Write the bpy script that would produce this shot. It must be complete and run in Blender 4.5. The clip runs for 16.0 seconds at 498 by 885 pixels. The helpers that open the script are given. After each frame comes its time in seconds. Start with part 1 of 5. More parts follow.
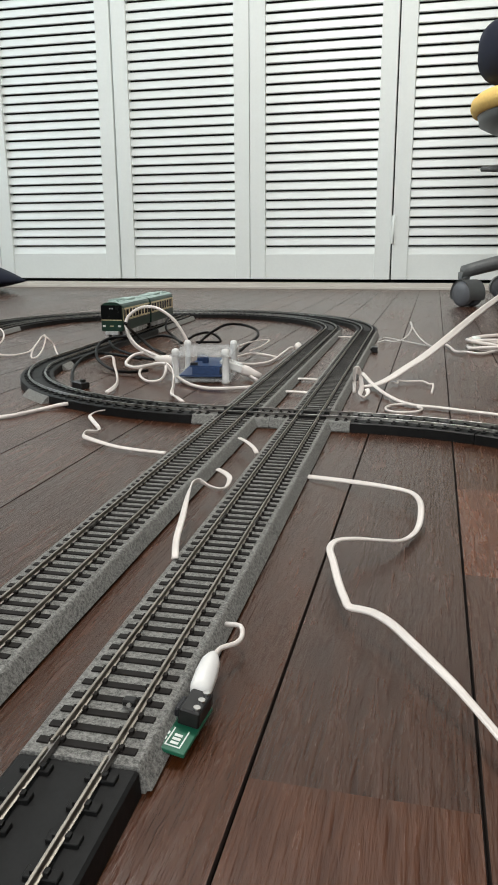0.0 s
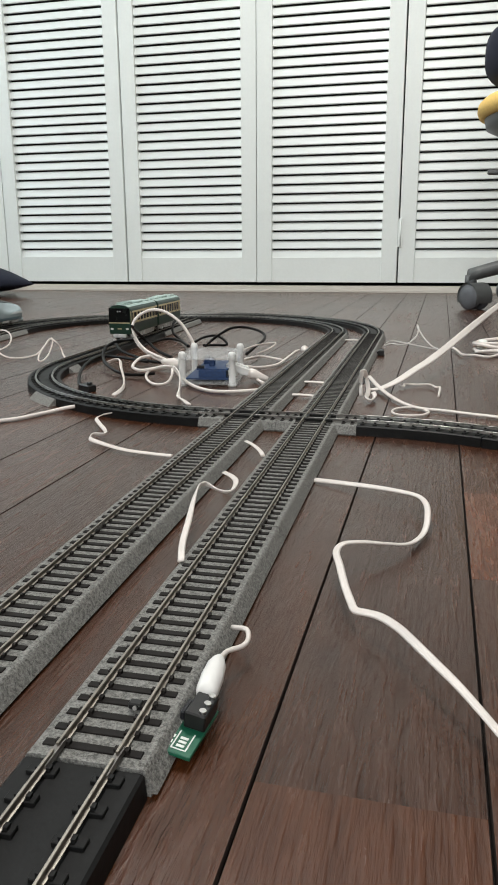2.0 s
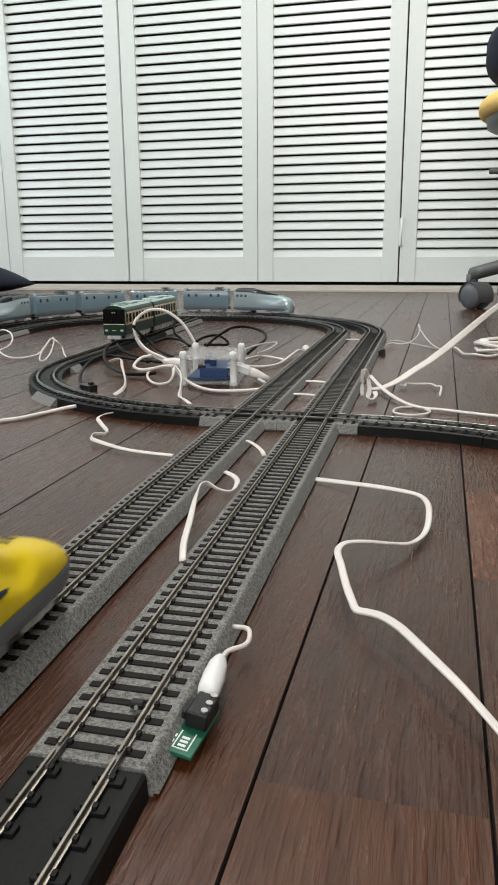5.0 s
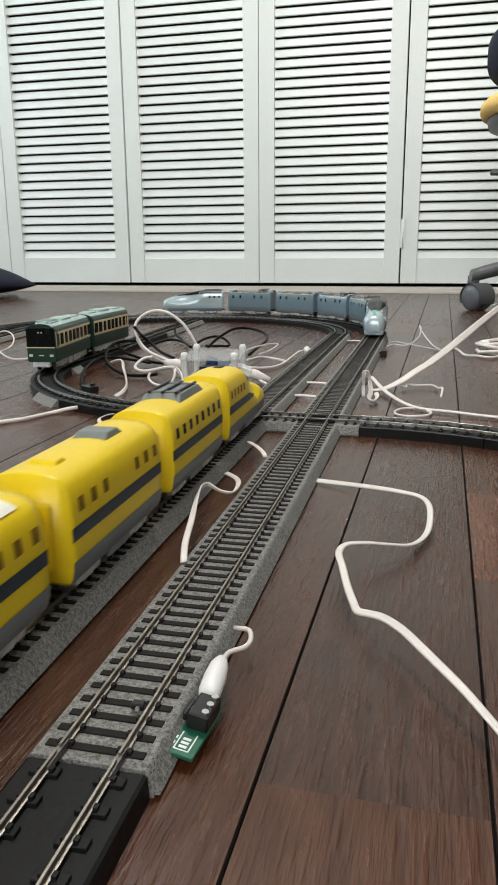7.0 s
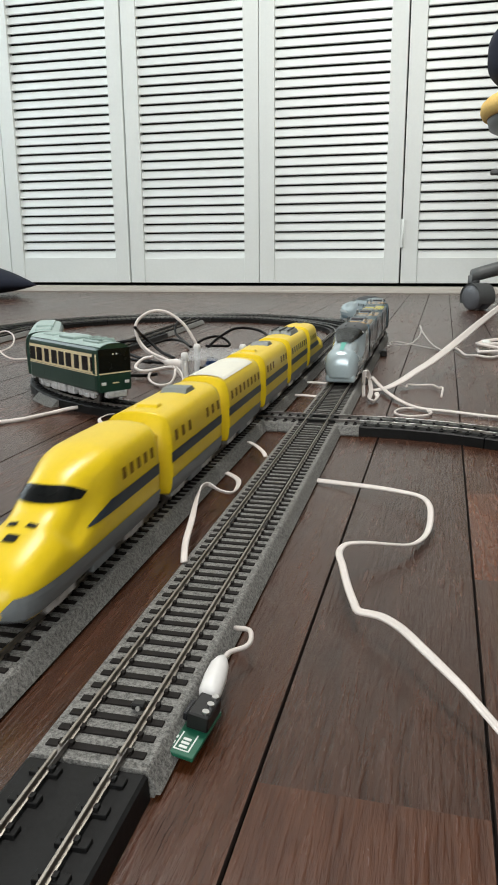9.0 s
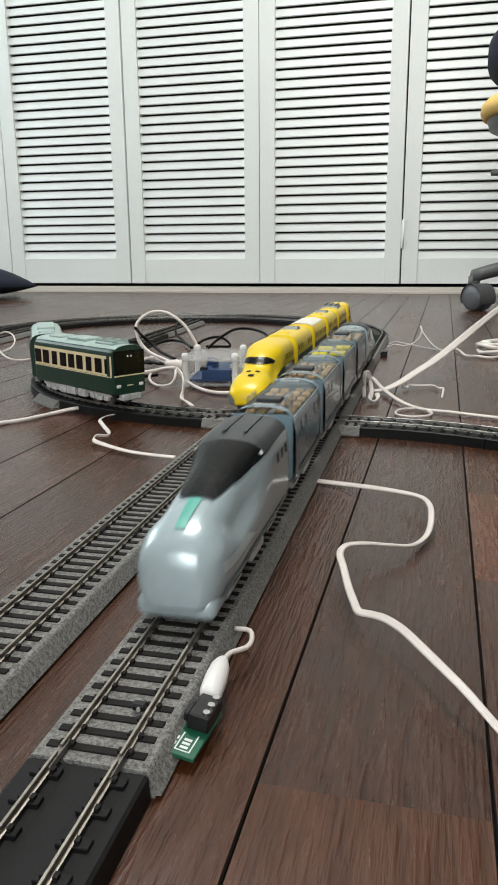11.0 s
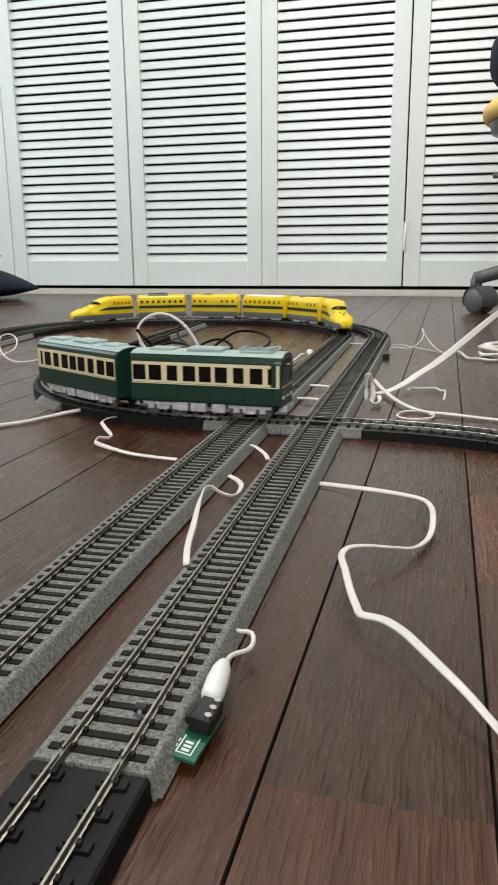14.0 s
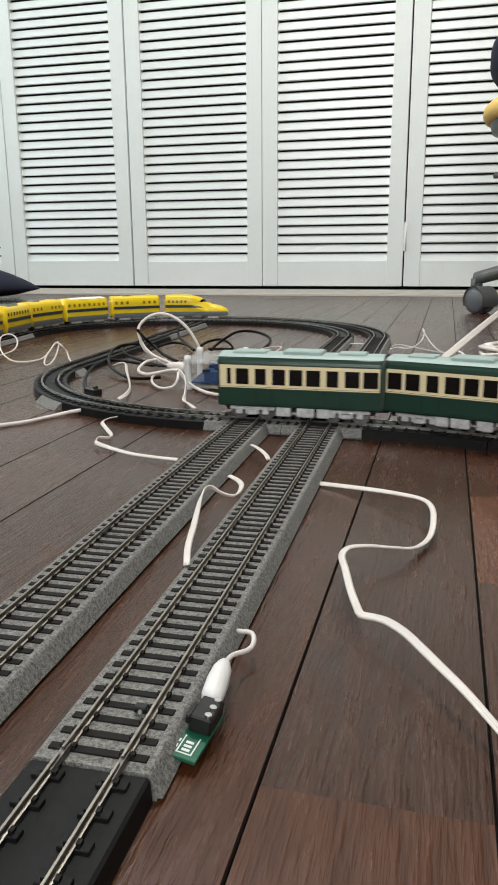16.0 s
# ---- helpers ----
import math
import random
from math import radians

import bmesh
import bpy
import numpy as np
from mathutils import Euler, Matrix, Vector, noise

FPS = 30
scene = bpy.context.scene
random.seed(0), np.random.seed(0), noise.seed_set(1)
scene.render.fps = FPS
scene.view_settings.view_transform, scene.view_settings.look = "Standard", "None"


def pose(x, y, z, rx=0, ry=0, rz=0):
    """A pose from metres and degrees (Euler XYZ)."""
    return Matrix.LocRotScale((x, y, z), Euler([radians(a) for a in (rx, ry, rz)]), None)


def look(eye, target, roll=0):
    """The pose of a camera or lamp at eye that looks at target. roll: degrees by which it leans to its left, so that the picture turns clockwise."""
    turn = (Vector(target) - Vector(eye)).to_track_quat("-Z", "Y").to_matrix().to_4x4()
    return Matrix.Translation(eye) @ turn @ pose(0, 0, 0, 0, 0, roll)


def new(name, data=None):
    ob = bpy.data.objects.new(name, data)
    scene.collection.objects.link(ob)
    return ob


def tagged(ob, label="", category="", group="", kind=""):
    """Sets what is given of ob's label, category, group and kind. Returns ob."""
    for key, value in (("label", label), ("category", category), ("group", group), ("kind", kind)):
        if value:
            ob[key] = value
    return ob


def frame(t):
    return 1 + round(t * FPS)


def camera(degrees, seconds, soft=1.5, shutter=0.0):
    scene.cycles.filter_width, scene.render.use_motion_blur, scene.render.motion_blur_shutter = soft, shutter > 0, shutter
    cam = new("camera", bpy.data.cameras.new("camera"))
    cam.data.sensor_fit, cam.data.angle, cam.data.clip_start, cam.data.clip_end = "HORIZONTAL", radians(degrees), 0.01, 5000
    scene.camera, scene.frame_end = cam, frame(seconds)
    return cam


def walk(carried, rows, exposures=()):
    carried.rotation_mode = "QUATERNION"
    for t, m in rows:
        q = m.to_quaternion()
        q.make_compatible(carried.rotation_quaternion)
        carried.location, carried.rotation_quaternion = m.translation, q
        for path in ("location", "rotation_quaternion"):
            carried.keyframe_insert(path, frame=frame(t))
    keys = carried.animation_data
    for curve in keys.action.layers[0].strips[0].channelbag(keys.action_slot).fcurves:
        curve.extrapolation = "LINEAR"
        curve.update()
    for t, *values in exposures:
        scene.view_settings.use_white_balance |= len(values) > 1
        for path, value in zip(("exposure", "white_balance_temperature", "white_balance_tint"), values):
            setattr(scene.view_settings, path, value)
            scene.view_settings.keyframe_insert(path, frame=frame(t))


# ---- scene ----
cam = camera(36.61, 16.0, soft=1.8, shutter=0.5)
PATH = [
    (0, pose(0, 0, 0.141, 75.477, 0.297, 13.497)),
    (0.5, pose(0, 0, 0.141, 75.532, 0.284, 13.545)),
    (1, pose(0, 0, 0.141, 75.638, 0.397, 13.799)),
    (1.5, pose(0, 0, 0.141, 75.705, 0.358, 13.917)),
    (2, pose(0, 0, 0.141, 75.711, 0.331, 13.989)),
    (2.5, pose(0, 0, 0.141, 75.699, 0.357, 13.991)),
    (3, pose(0, 0, 0.141, 75.673, 0.367, 14.097)),
    (3.5, pose(0, 0, 0.141, 75.660, 0.361, 14.105)),
    (4, pose(0, 0, 0.141, 75.667, 0.410, 14.066)),
    (6.5, pose(0, 0, 0.141, 75.726, 0.359, 14.107)),
    (7, pose(0, 0, 0.141, 75.770, 0.395, 14.165)),
    (7.5, pose(0, 0, 0.141, 75.804, 0.413, 14.183)),
    (8, pose(0, 0, 0.141, 75.790, 0.406, 14.184)),
    (8.5, pose(0, 0, 0.141, 75.752, 0.461, 14.178)),
    (9, pose(0, 0, 0.141, 75.764, 0.419, 14.180)),
    (11.5, pose(0, 0, 0.141, 75.849, 0.507, 14.249)),
    (12, pose(0, 0, 0.141, 75.917, 0.483, 14.363)),
    (12.5, pose(0, 0, 0.141, 75.932, 0.490, 14.362)),
    (13, pose(0, 0, 0.141, 75.967, 0.522, 14.362)),
    (13.5, pose(0, 0, 0.141, 75.992, 0.494, 14.369)),
    (14, pose(0, 0, 0.141, 75.989, 0.427, 14.370)),
    (14.5, pose(0, 0, 0.141, 75.990, 0.465, 14.376)),
    (15, pose(0, 0, 0.141, 76.023, 0.439, 14.398)),
    (15.5, pose(0, 0, 0.141, 76.007, 0.387, 14.394)),
    (16, pose(0, 0, 0.141, 75.996, 0.426, 14.399)),
]
walk(cam, PATH)

# ---- light ----
world = bpy.data.worlds.new("world")
scene.world = world
world.use_nodes = True
wn = world.node_tree.nodes
sky = wn.new("ShaderNodeTexSky")
sky.sky_type, sky.sun_disc = "NISHITA", False
sky.sun_elevation, sky.sun_rotation = radians(40), radians(200)
wn["Background"].inputs["Strength"].default_value = 0.12
world.node_tree.links.new(sky.outputs[0], wn["Background"].inputs["Color"])
scene.view_settings.exposure = 0.0


def area_lamp(name, m, sx, sy, power, color):
    data = bpy.data.lights.new(name, "AREA")
    data.shape, data.size, data.size_y, data.energy, data.color = "RECTANGLE", sx, sy, power, color
    ob = new(name, data)
    ob.matrix_world = m
    return ob


# daylight in the openings of the windows, and the round ceiling lamp
area_lamp("window_light", look((-2.92, 1.75, 1.5), (0, 2.0, 0.8)), 1.6, 1.4, 33, (0.86, 0.97, 1.0))
area_lamp("window_light", look((0.1, -1.92, 1.5), (-0.2, 2.0, 0.4)), 1.6, 1.4, 48, (0.97, 0.98, 0.97))
area_lamp("ceiling_light", look((-0.35, 1.3, 2.30), (-0.35, 1.3, 0)), 0.46, 0.46, 41, (1.0, 0.98, 0.94))

# ---- materials ----


def material(name, color, rough=0.5, metal=0.0, vary=0.15, scale=60.0, bump=0.0, fine=400.0, grain=None, alpha=1.0,
             transmission=0.0, coat=0.0, emit=0.0, per_piece=0.0, stain=None, spec=0.5, spread=0.2):
    """A surface with variation at two scales: broad (scale) and fine, in object space; grain stretches it."""
    mat = bpy.data.materials.new(name)
    mat.use_nodes = True
    n, l = mat.node_tree.nodes, mat.node_tree.links
    p = n["Principled BSDF"]
    p.inputs["Metallic"].default_value = metal
    p.inputs["Coat Weight"].default_value = coat
    p.inputs["Specular IOR Level"].default_value = spec
    p.inputs["Transmission Weight"].default_value = transmission
    p.inputs["Alpha"].default_value = alpha
    tc = n.new("ShaderNodeTexCoord")
    mp = n.new("ShaderNodeMapping")
    mp.inputs["Scale"].default_value = grain or (1, 1, 1)
    l.new(tc.outputs["Object"], mp.inputs["Vector"])
    big, small = n.new("ShaderNodeTexNoise"), n.new("ShaderNodeTexNoise")
    big.inputs["Scale"].default_value, small.inputs["Scale"].default_value = scale, fine
    big.inputs["Detail"].default_value, small.inputs["Detail"].default_value = 4, 3
    for k in (big, small):
        l.new(mp.outputs[0], k.inputs["Vector"])
    mix = n.new("ShaderNodeMix")
    mix.inputs[0].default_value = 0.45
    l.new(big.outputs[0], mix.inputs[2])
    l.new(small.outputs[0], mix.inputs[3])
    ramp = n.new("ShaderNodeValToRGB")
    lo = [c * (1 - vary) for c in color]
    hi = [min(1, c * (1 + vary)) for c in (stain or color)]
    ramp.color_ramp.elements[0].position, ramp.color_ramp.elements[1].position = 0.5 - spread, 0.5 + spread
    ramp.color_ramp.elements[0].color, ramp.color_ramp.elements[1].color = (*lo, 1), (*hi, 1)
    l.new(mix.outputs[0], ramp.inputs[0])
    out = ramp.outputs[0]
    if per_piece:
        info, hsv, rng = n.new("ShaderNodeObjectInfo"), n.new("ShaderNodeHueSaturation"), n.new("ShaderNodeMapRange")
        rng.inputs["To Min"].default_value, rng.inputs["To Max"].default_value = 1 - per_piece, 1 + per_piece
        l.new(info.outputs["Random"], rng.inputs["Value"])
        l.new(rng.outputs[0], hsv.inputs["Value"])
        l.new(out, hsv.inputs["Color"])
        out = hsv.outputs[0]
    l.new(out, p.inputs["Base Color"])
    rr = n.new("ShaderNodeMapRange")
    rr.inputs["To Min"].default_value, rr.inputs["To Max"].default_value = max(0.02, rough - 0.07), min(1, rough + 0.07)
    l.new(big.outputs[0], rr.inputs["Value"])
    l.new(rr.outputs[0], p.inputs["Roughness"])
    if bump:
        b = n.new("ShaderNodeBump")
        b.inputs["Strength"].default_value, b.inputs["Distance"].default_value = bump, 0.001
        l.new(mix.outputs[0], b.inputs["Height"])
        l.new(b.outputs[0], p.inputs["Normal"])
    if emit:
        l.new(out, p.inputs["Emission Color"])
        p.inputs["Emission Strength"].default_value = emit
    return mat


def wood_floor(name, dark, light):
    """Dark stained boards: long grain along y, a different tone on each board, semi-gloss varnish with fine scratches."""
    mat = bpy.data.materials.new(name)
    mat.use_nodes = True
    n, l = mat.node_tree.nodes, mat.node_tree.links
    p = n["Principled BSDF"]
    geo, info = n.new("ShaderNodeNewGeometry"), n.new("ShaderNodeObjectInfo")
    add = n.new("ShaderNodeVectorMath")
    add.operation = "MULTIPLY_ADD"
    add.inputs[1].default_value = (1, 1, 1)
    comb = n.new("ShaderNodeCombineXYZ")
    mul = n.new("ShaderNodeMath")
    mul.operation = "MULTIPLY"
    mul.inputs[1].default_value = 37.0
    l.new(info.outputs["Random"], mul.inputs[0])
    l.new(mul.outputs[0], comb.inputs["X"])
    l.new(mul.outputs[0], comb.inputs["Z"])
    l.new(geo.outputs["Position"], add.inputs[0])
    l.new(comb.outputs[0], add.inputs[2])
    mp = n.new("ShaderNodeMapping")
    mp.inputs["Scale"].default_value = (1, 0.09, 1)
    l.new(add.outputs[0], mp.inputs["Vector"])
    grain = n.new("ShaderNodeTexNoise")
    grain.inputs["Scale"].default_value, grain.inputs["Detail"].default_value, grain.inputs["Distortion"].default_value = 620, 5, 0.25
    l.new(mp.outputs[0], grain.inputs["Vector"])
    mp2 = n.new("ShaderNodeMapping")
    mp2.inputs["Scale"].default_value = (1, 0.25, 1)
    l.new(add.outputs[0], mp2.inputs["Vector"])
    wave = n.new("ShaderNodeTexWave")
    wave.inputs["Scale"].default_value, wave.inputs["Distortion"].default_value = 22, 16
    wave.inputs["Detail"].default_value, wave.inputs["Detail Scale"].default_value = 3, 0.8
    l.new(mp2.outputs[0], wave.inputs["Vector"])
    broad = n.new("ShaderNodeTexNoise")
    broad.inputs["Scale"].default_value = 9
    l.new(add.outputs[0], broad.inputs["Vector"])
    mix = n.new("ShaderNodeMix")
    mix.inputs[0].default_value = 0.16
    l.new(grain.outputs[0], mix.inputs[2])
    l.new(wave.outputs["Fac"], mix.inputs[3])
    mix2 = n.new("ShaderNodeMix")
    mix2.inputs[0].default_value = 0.35
    l.new(mix.outputs[0], mix2.inputs[2])
    l.new(broad.outputs[0], mix2.inputs[3])
    ramp = n.new("ShaderNodeValToRGB")
    ramp.color_ramp.elements[0].position, ramp.color_ramp.elements[1].position = 0.24, 0.76
    ramp.color_ramp.elements[0].color, ramp.color_ramp.elements[1].color = (*dark, 1), (*light, 1)
    l.new(mix2.outputs[0], ramp.inputs[0])
    hsv, rng = n.new("ShaderNodeHueSaturation"), n.new("ShaderNodeMapRange")
    rng.inputs["To Min"].default_value, rng.inputs["To Max"].default_value = 0.84, 1.22
    l.new(info.outputs["Random"], rng.inputs["Value"])
    l.new(rng.outputs[0], hsv.inputs["Value"])
    sat = n.new("ShaderNodeMapRange")
    sat.inputs["To Min"].default_value, sat.inputs["To Max"].default_value = 0.90, 1.14
    tri = n.new("ShaderNodeMath")
    tri.operation = "FRACT"
    l.new(mul.outputs[0], tri.inputs[0])
    l.new(tri.outputs[0], sat.inputs["Value"])
    l.new(sat.outputs[0], hsv.inputs["Saturation"])
    l.new(ramp.outputs[0], hsv.inputs["Color"])
    l.new(hsv.outputs[0], p.inputs["Base Color"])
    p.inputs["Specular IOR Level"].default_value = 0.55
    rr = n.new("ShaderNodeMapRange")
    rr.inputs["To Min"].default_value, rr.inputs["To Max"].default_value = FLOOR_ROUGH
    l.new(mix2.outputs[0], rr.inputs["Value"])
    l.new(rr.outputs[0], p.inputs["Roughness"])
    b = n.new("ShaderNodeBump")
    b.inputs["Strength"].default_value, b.inputs["Distance"].default_value = 0.75, 0.0010
    l.new(mix.outputs[0], b.inputs["Height"])
    l.new(b.outputs[0], p.inputs["Normal"])
    return mat


FLOOR_DARK, FLOOR_LIGHT, FLOOR_ROUGH = (0.027, 0.0108, 0.0060), (0.080, 0.0315, 0.0162), (0.19, 0.33)
M_FLOOR = wood_floor("stained_floorboards", FLOOR_DARK, FLOOR_LIGHT)
M_FLOORWARM = wood_floor("warm_floor_veneer", (0.032, 0.0120, 0.0062), (0.093, 0.0345, 0.0165))
M_FLOORRED = wood_floor("reddish_floor_veneer", (0.055, 0.016, 0.007), (0.15, 0.050, 0.020))
M_GROOVE = material("groove_dirt", (0.018, 0.011, 0.008), 0.7, spec=0.3)
M_WALL = material("wall_paper", (0.52, 0.50, 0.46), 0.8, vary=0.03, scale=20, bump=0.2)
M_CEIL = material("ceiling_paper", (0.66, 0.66, 0.64), 0.9, vary=0.03, scale=20, bump=0.2)
M_DOOR = material("door_paint", (0.75, 0.79, 0.77), 0.42, vary=0.03, scale=6, fine=120, bump=0.06)
M_SLAT = material("slat_paint", (0.725, 0.765, 0.75), 0.4, vary=0.03, scale=8, fine=150, bump=0.06, grain=(0.2, 1, 1))
M_CLOSETSHADE = material("closet_shade", (0.02, 0.02, 0.02), 0.9)
M_SILL = material("sill_wood", (0.56, 0.53, 0.48), 0.45, vary=0.1, scale=10, fine=90, grain=(0.1, 1, 1))
M_BALLAST = material("ballast_plastic", (0.192, 0.190, 0.178), 0.8, vary=0.55, scale=800, fine=1900, bump=0.8, spec=0.3, spread=0.12)
M_BLACKBED = material("black_bed_plastic", (0.009, 0.009, 0.009), 0.5, vary=0.25, scale=200, bump=0.15, spec=0.15)
M_SLEEPER = material("sleeper_plastic", (0.013, 0.011, 0.010), 0.65, vary=0.3, scale=300, bump=0.2, spec=0.14)
M_RAIL = material("nickel_rail", (0.30, 0.275, 0.24), 0.46, metal=1.0, vary=0.2, scale=90, bump=0.05)
# brighter, patchier nickel for the rails of the black curves
M_RAILBRIGHT = material("bright_nickel_rail", (0.36, 0.36, 0.345), 0.40, metal=1.0, vary=0.35, scale=140, bump=0.05, spread=0.1)
M_RAILDARK = material("rail_joiner_metal", (0.20, 0.19, 0.18), 0.45, metal=1.0, vary=0.3)
M_STEEL = material("bright_steel", (0.62, 0.62, 0.60), 0.3, metal=1.0, vary=0.15)
M_WHITEWIRE = material("white_vinyl_wire", (0.71, 0.655, 0.615), 0.45, vary=0.06, scale=120)
M_GREYWIRE = material("grey_vinyl_wire", (0.55, 0.54, 0.52), 0.45, vary=0.06)
M_BLACKWIRE = material("black_vinyl_wire", (0.006, 0.006, 0.006), 0.45, vary=0.2, spec=0.12)
M_YELLOW = material("yellow_paint", (0.80, 0.575, 0.012), 0.32, vary=0.05, scale=40, spec=0.36)
M_NAVY = material("navy_stripe", (0.02, 0.035, 0.05), 0.35, vary=0.1)
M_SKIRT = material("grey_skirt_plastic", (0.17, 0.19, 0.20), 0.45, vary=0.08)
M_UNDER = material("silver_underframe", (0.60, 0.61, 0.61), 0.4, metal=0.35, vary=0.25, scale=200)
M_WINDOW = material("train_window", (0.008, 0.006, 0.006), 0.2, vary=0.1, spec=0.2)
M_WINDOWY = material("printed_window", (0.22, 0.125, 0.012), 0.5, vary=0.15, spec=0.15)
M_PADGREY = material("grey_roof_pad", (0.17, 0.19, 0.18), 0.5, vary=0.1)
M_PADDARK = material("dark_roof_panel", (0.032, 0.036, 0.040), 0.42, vary=0.15, scale=200)
M_WHITEROOF = material("white_roof_panel", (0.8, 0.78, 0.66), 0.35, vary=0.05)
M_SILVER = material("pearl_silver_plastic", (0.41, 0.50, 0.53), 0.24, metal=0.2, vary=0.06, scale=30, coat=0.5)
M_SIDE = material("blue_grey_plastic", (0.165, 0.24, 0.28), 0.25, vary=0.06, scale=30, coat=0.3)
M_CLEAR = material("smoky_clear_plastic", (0.14, 0.155, 0.16), 0.16, vary=0.03, alpha=0.34, coat=0.6)
M_PALE = material("pale_print", (0.42, 0.47, 0.47), 0.4, vary=0.05)
M_TEAL = material("teal_stripe", (0.09, 0.42, 0.34), 0.35, vary=0.06)
M_SEAT = material("yellow_seat_plastic", (0.85, 0.76, 0.08), 0.5, vary=0.1)
M_SEATTAN = material("tan_seat_plastic", (0.62, 0.44, 0.22), 0.5, vary=0.1)
M_INTERIOR = material("dark_interior_plastic", (0.030, 0.032, 0.038), 0.5, vary=0.15)
M_GREEN = material("dark_green_paint", (0.012, 0.041, 0.027), 0.32, vary=0.1, scale=60, spec=0.4)
M_CREAM = material("cream_paint", (0.80, 0.68, 0.42), 0.4, vary=0.05)
M_ROOF = material("pale_green_roof", (0.33, 0.43, 0.40), 0.5, vary=0.08)
M_BLACKGLOSS = material("black_gloss", (0.005, 0.006, 0.006), 0.26, vary=0.1, spec=0.16)
M_LENS = material("clear_lens", (0.75, 0.75, 0.72), 0.15, vary=0.05)
M_PCB = material("green_board", (0.010, 0.105, 0.058), 0.35, vary=0.15, scale=300)
M_BLUEPCB = material("blue_board", (0.015, 0.045, 0.13), 0.4, vary=0.3, scale=400)
M_SILK = material("white_print", (0.75, 0.78, 0.74), 0.6, vary=0.05)
M_SHRINK = material("white_sleeve", (0.80, 0.79, 0.77), 0.4, vary=0.04)
M_BLACKPLASTIC = material("black_plastic", (0.010, 0.010, 0.010), 0.42, vary=0.2, bump=0.1, spec=0.35)
M_CHIP = material("chip_black", (0.012, 0.012, 0.015), 0.45, spec=0.3)
M_ACRYL = material("clear_acrylic", (0.86, 0.88, 0.88), 0.12, vary=0.02, alpha=0.18)
M_NYLON = material("white_nylon", (0.82, 0.82, 0.80), 0.35, vary=0.03, alpha=0.85)
M_NAVYCLOTH = material("navy_cloth", (0.006, 0.009, 0.022), 0.9, vary=0.3, scale=150, fine=900, bump=0.5)
M_YELLOWCLOTH = material("yellow_cloth", (0.80, 0.53, 0.16), 0.85, vary=0.12, scale=150, fine=900, bump=0.4)
M_CHAIRGREY = material("grey_chair_plastic", (0.085, 0.09, 0.09), 0.45, vary=0.12, scale=200, bump=0.15)
M_CASTER = material("caster_plastic", (0.10, 0.105, 0.115), 0.4, vary=0.15)
M_GLASS = material("window_glass", (0.9, 0.95, 0.95), 0.03, transmission=1.0, vary=0.01)

# ---- mesh helpers ----


def obj(name, bm, mat, smooth=False, parent=None, label="", m=None):
    me = bpy.data.meshes.new(name)
    bmesh.ops.recalc_face_normals(bm, faces=bm.faces)
    bm.to_mesh(me)
    bm.free()
    for k in (mat if isinstance(mat, (list, tuple)) else [mat]):
        me.materials.append(k)
    if smooth:
        for p in me.polygons:
            p.use_smooth = True
    ob = new(name, me)
    if parent:
        ob.parent = parent
    if m is not None:
        ob.matrix_basis = m
    if label:
        ob["label"] = label
    return ob


def part(name, bm, mat, parent, label="", smooth=False, m=None):
    return obj(name, bm, mat, smooth, parent, label, m)


def again(name, ob, parent, m):
    """Another piece on the same mesh."""
    o = new(name, ob.data)
    o.parent = parent
    o.matrix_basis = m
    return o


def box(bm, x0, x1, y0, y1, z0, z1, bevel=0.0, seg=1, m=None):
    vs = [bm.verts.new((x, y, z)) for x in (x0, x1) for y in (y0, y1) for z in (z0, z1)]
    fs = [(0, 1, 3, 2), (4, 6, 7, 5), (0, 4, 5, 1), (2, 3, 7, 6), (0, 2, 6, 4), (1, 5, 7, 3)]
    faces = [bm.faces.new([vs[i] for i in f]) for f in fs]
    if bevel:
        es = list({e for f in faces for e in f.edges})
        r = bmesh.ops.bevel(bm, geom=es, offset=bevel, segments=seg, affect="EDGES", profile=0.5)
        vs = list({v for f in r["faces"] for v in f.verts} | {v for v in vs if v.is_valid})
    if m is not None:
        bmesh.ops.transform(bm, matrix=m, verts=[v for v in vs if v.is_valid])
    return bm


def boxed(*a, **k):
    return box(bmesh.new(), *a, **k)


def cyl(bm, r, depth, m=None, seg=20, r2=None):
    bmesh.ops.create_cone(bm, cap_ends=True, segments=seg, radius1=r, radius2=r if r2 is None else r2, depth=depth, matrix=m or Matrix())
    return bm


def lathe(prof, seg=24):
    """Turned body about z from (radius, z) pairs."""
    bm = bmesh.new()
    rings = [[bm.verts.new((r * math.cos(2 * math.pi * i / seg), r * math.sin(2 * math.pi * i / seg), z)) for i in range(seg)] for r, z in prof]
    for a, b in zip(rings, rings[1:]):
        for i in range(seg):
            bm.faces.new((a[i], a[(i + 1) % seg], b[(i + 1) % seg], b[i]))
    bm.faces.new(rings[0][::-1])
    bm.faces.new(rings[-1])
    return bm


def spline(pts, step=0.004):
    """Catmull-Rom through the points."""
    p = [Vector(a) for a in pts]
    p = [p[0] * 2 - p[1]] + p + [p[-1] * 2 - p[-2]]
    out = []
    for i in range(1, len(p) - 2):
        a, b, c, d = p[i - 1:i + 3]
        n = max(2, int((c - b).length / step))
        for k in range(n):
            t = k / n
            out.append(0.5 * ((2 * b) + (c - a) * t + (2 * a - 5 * b + 4 * c - d) * t * t + (3 * b - a - 3 * c + d) * t ** 3))
    out.append(p[-2])
    return out


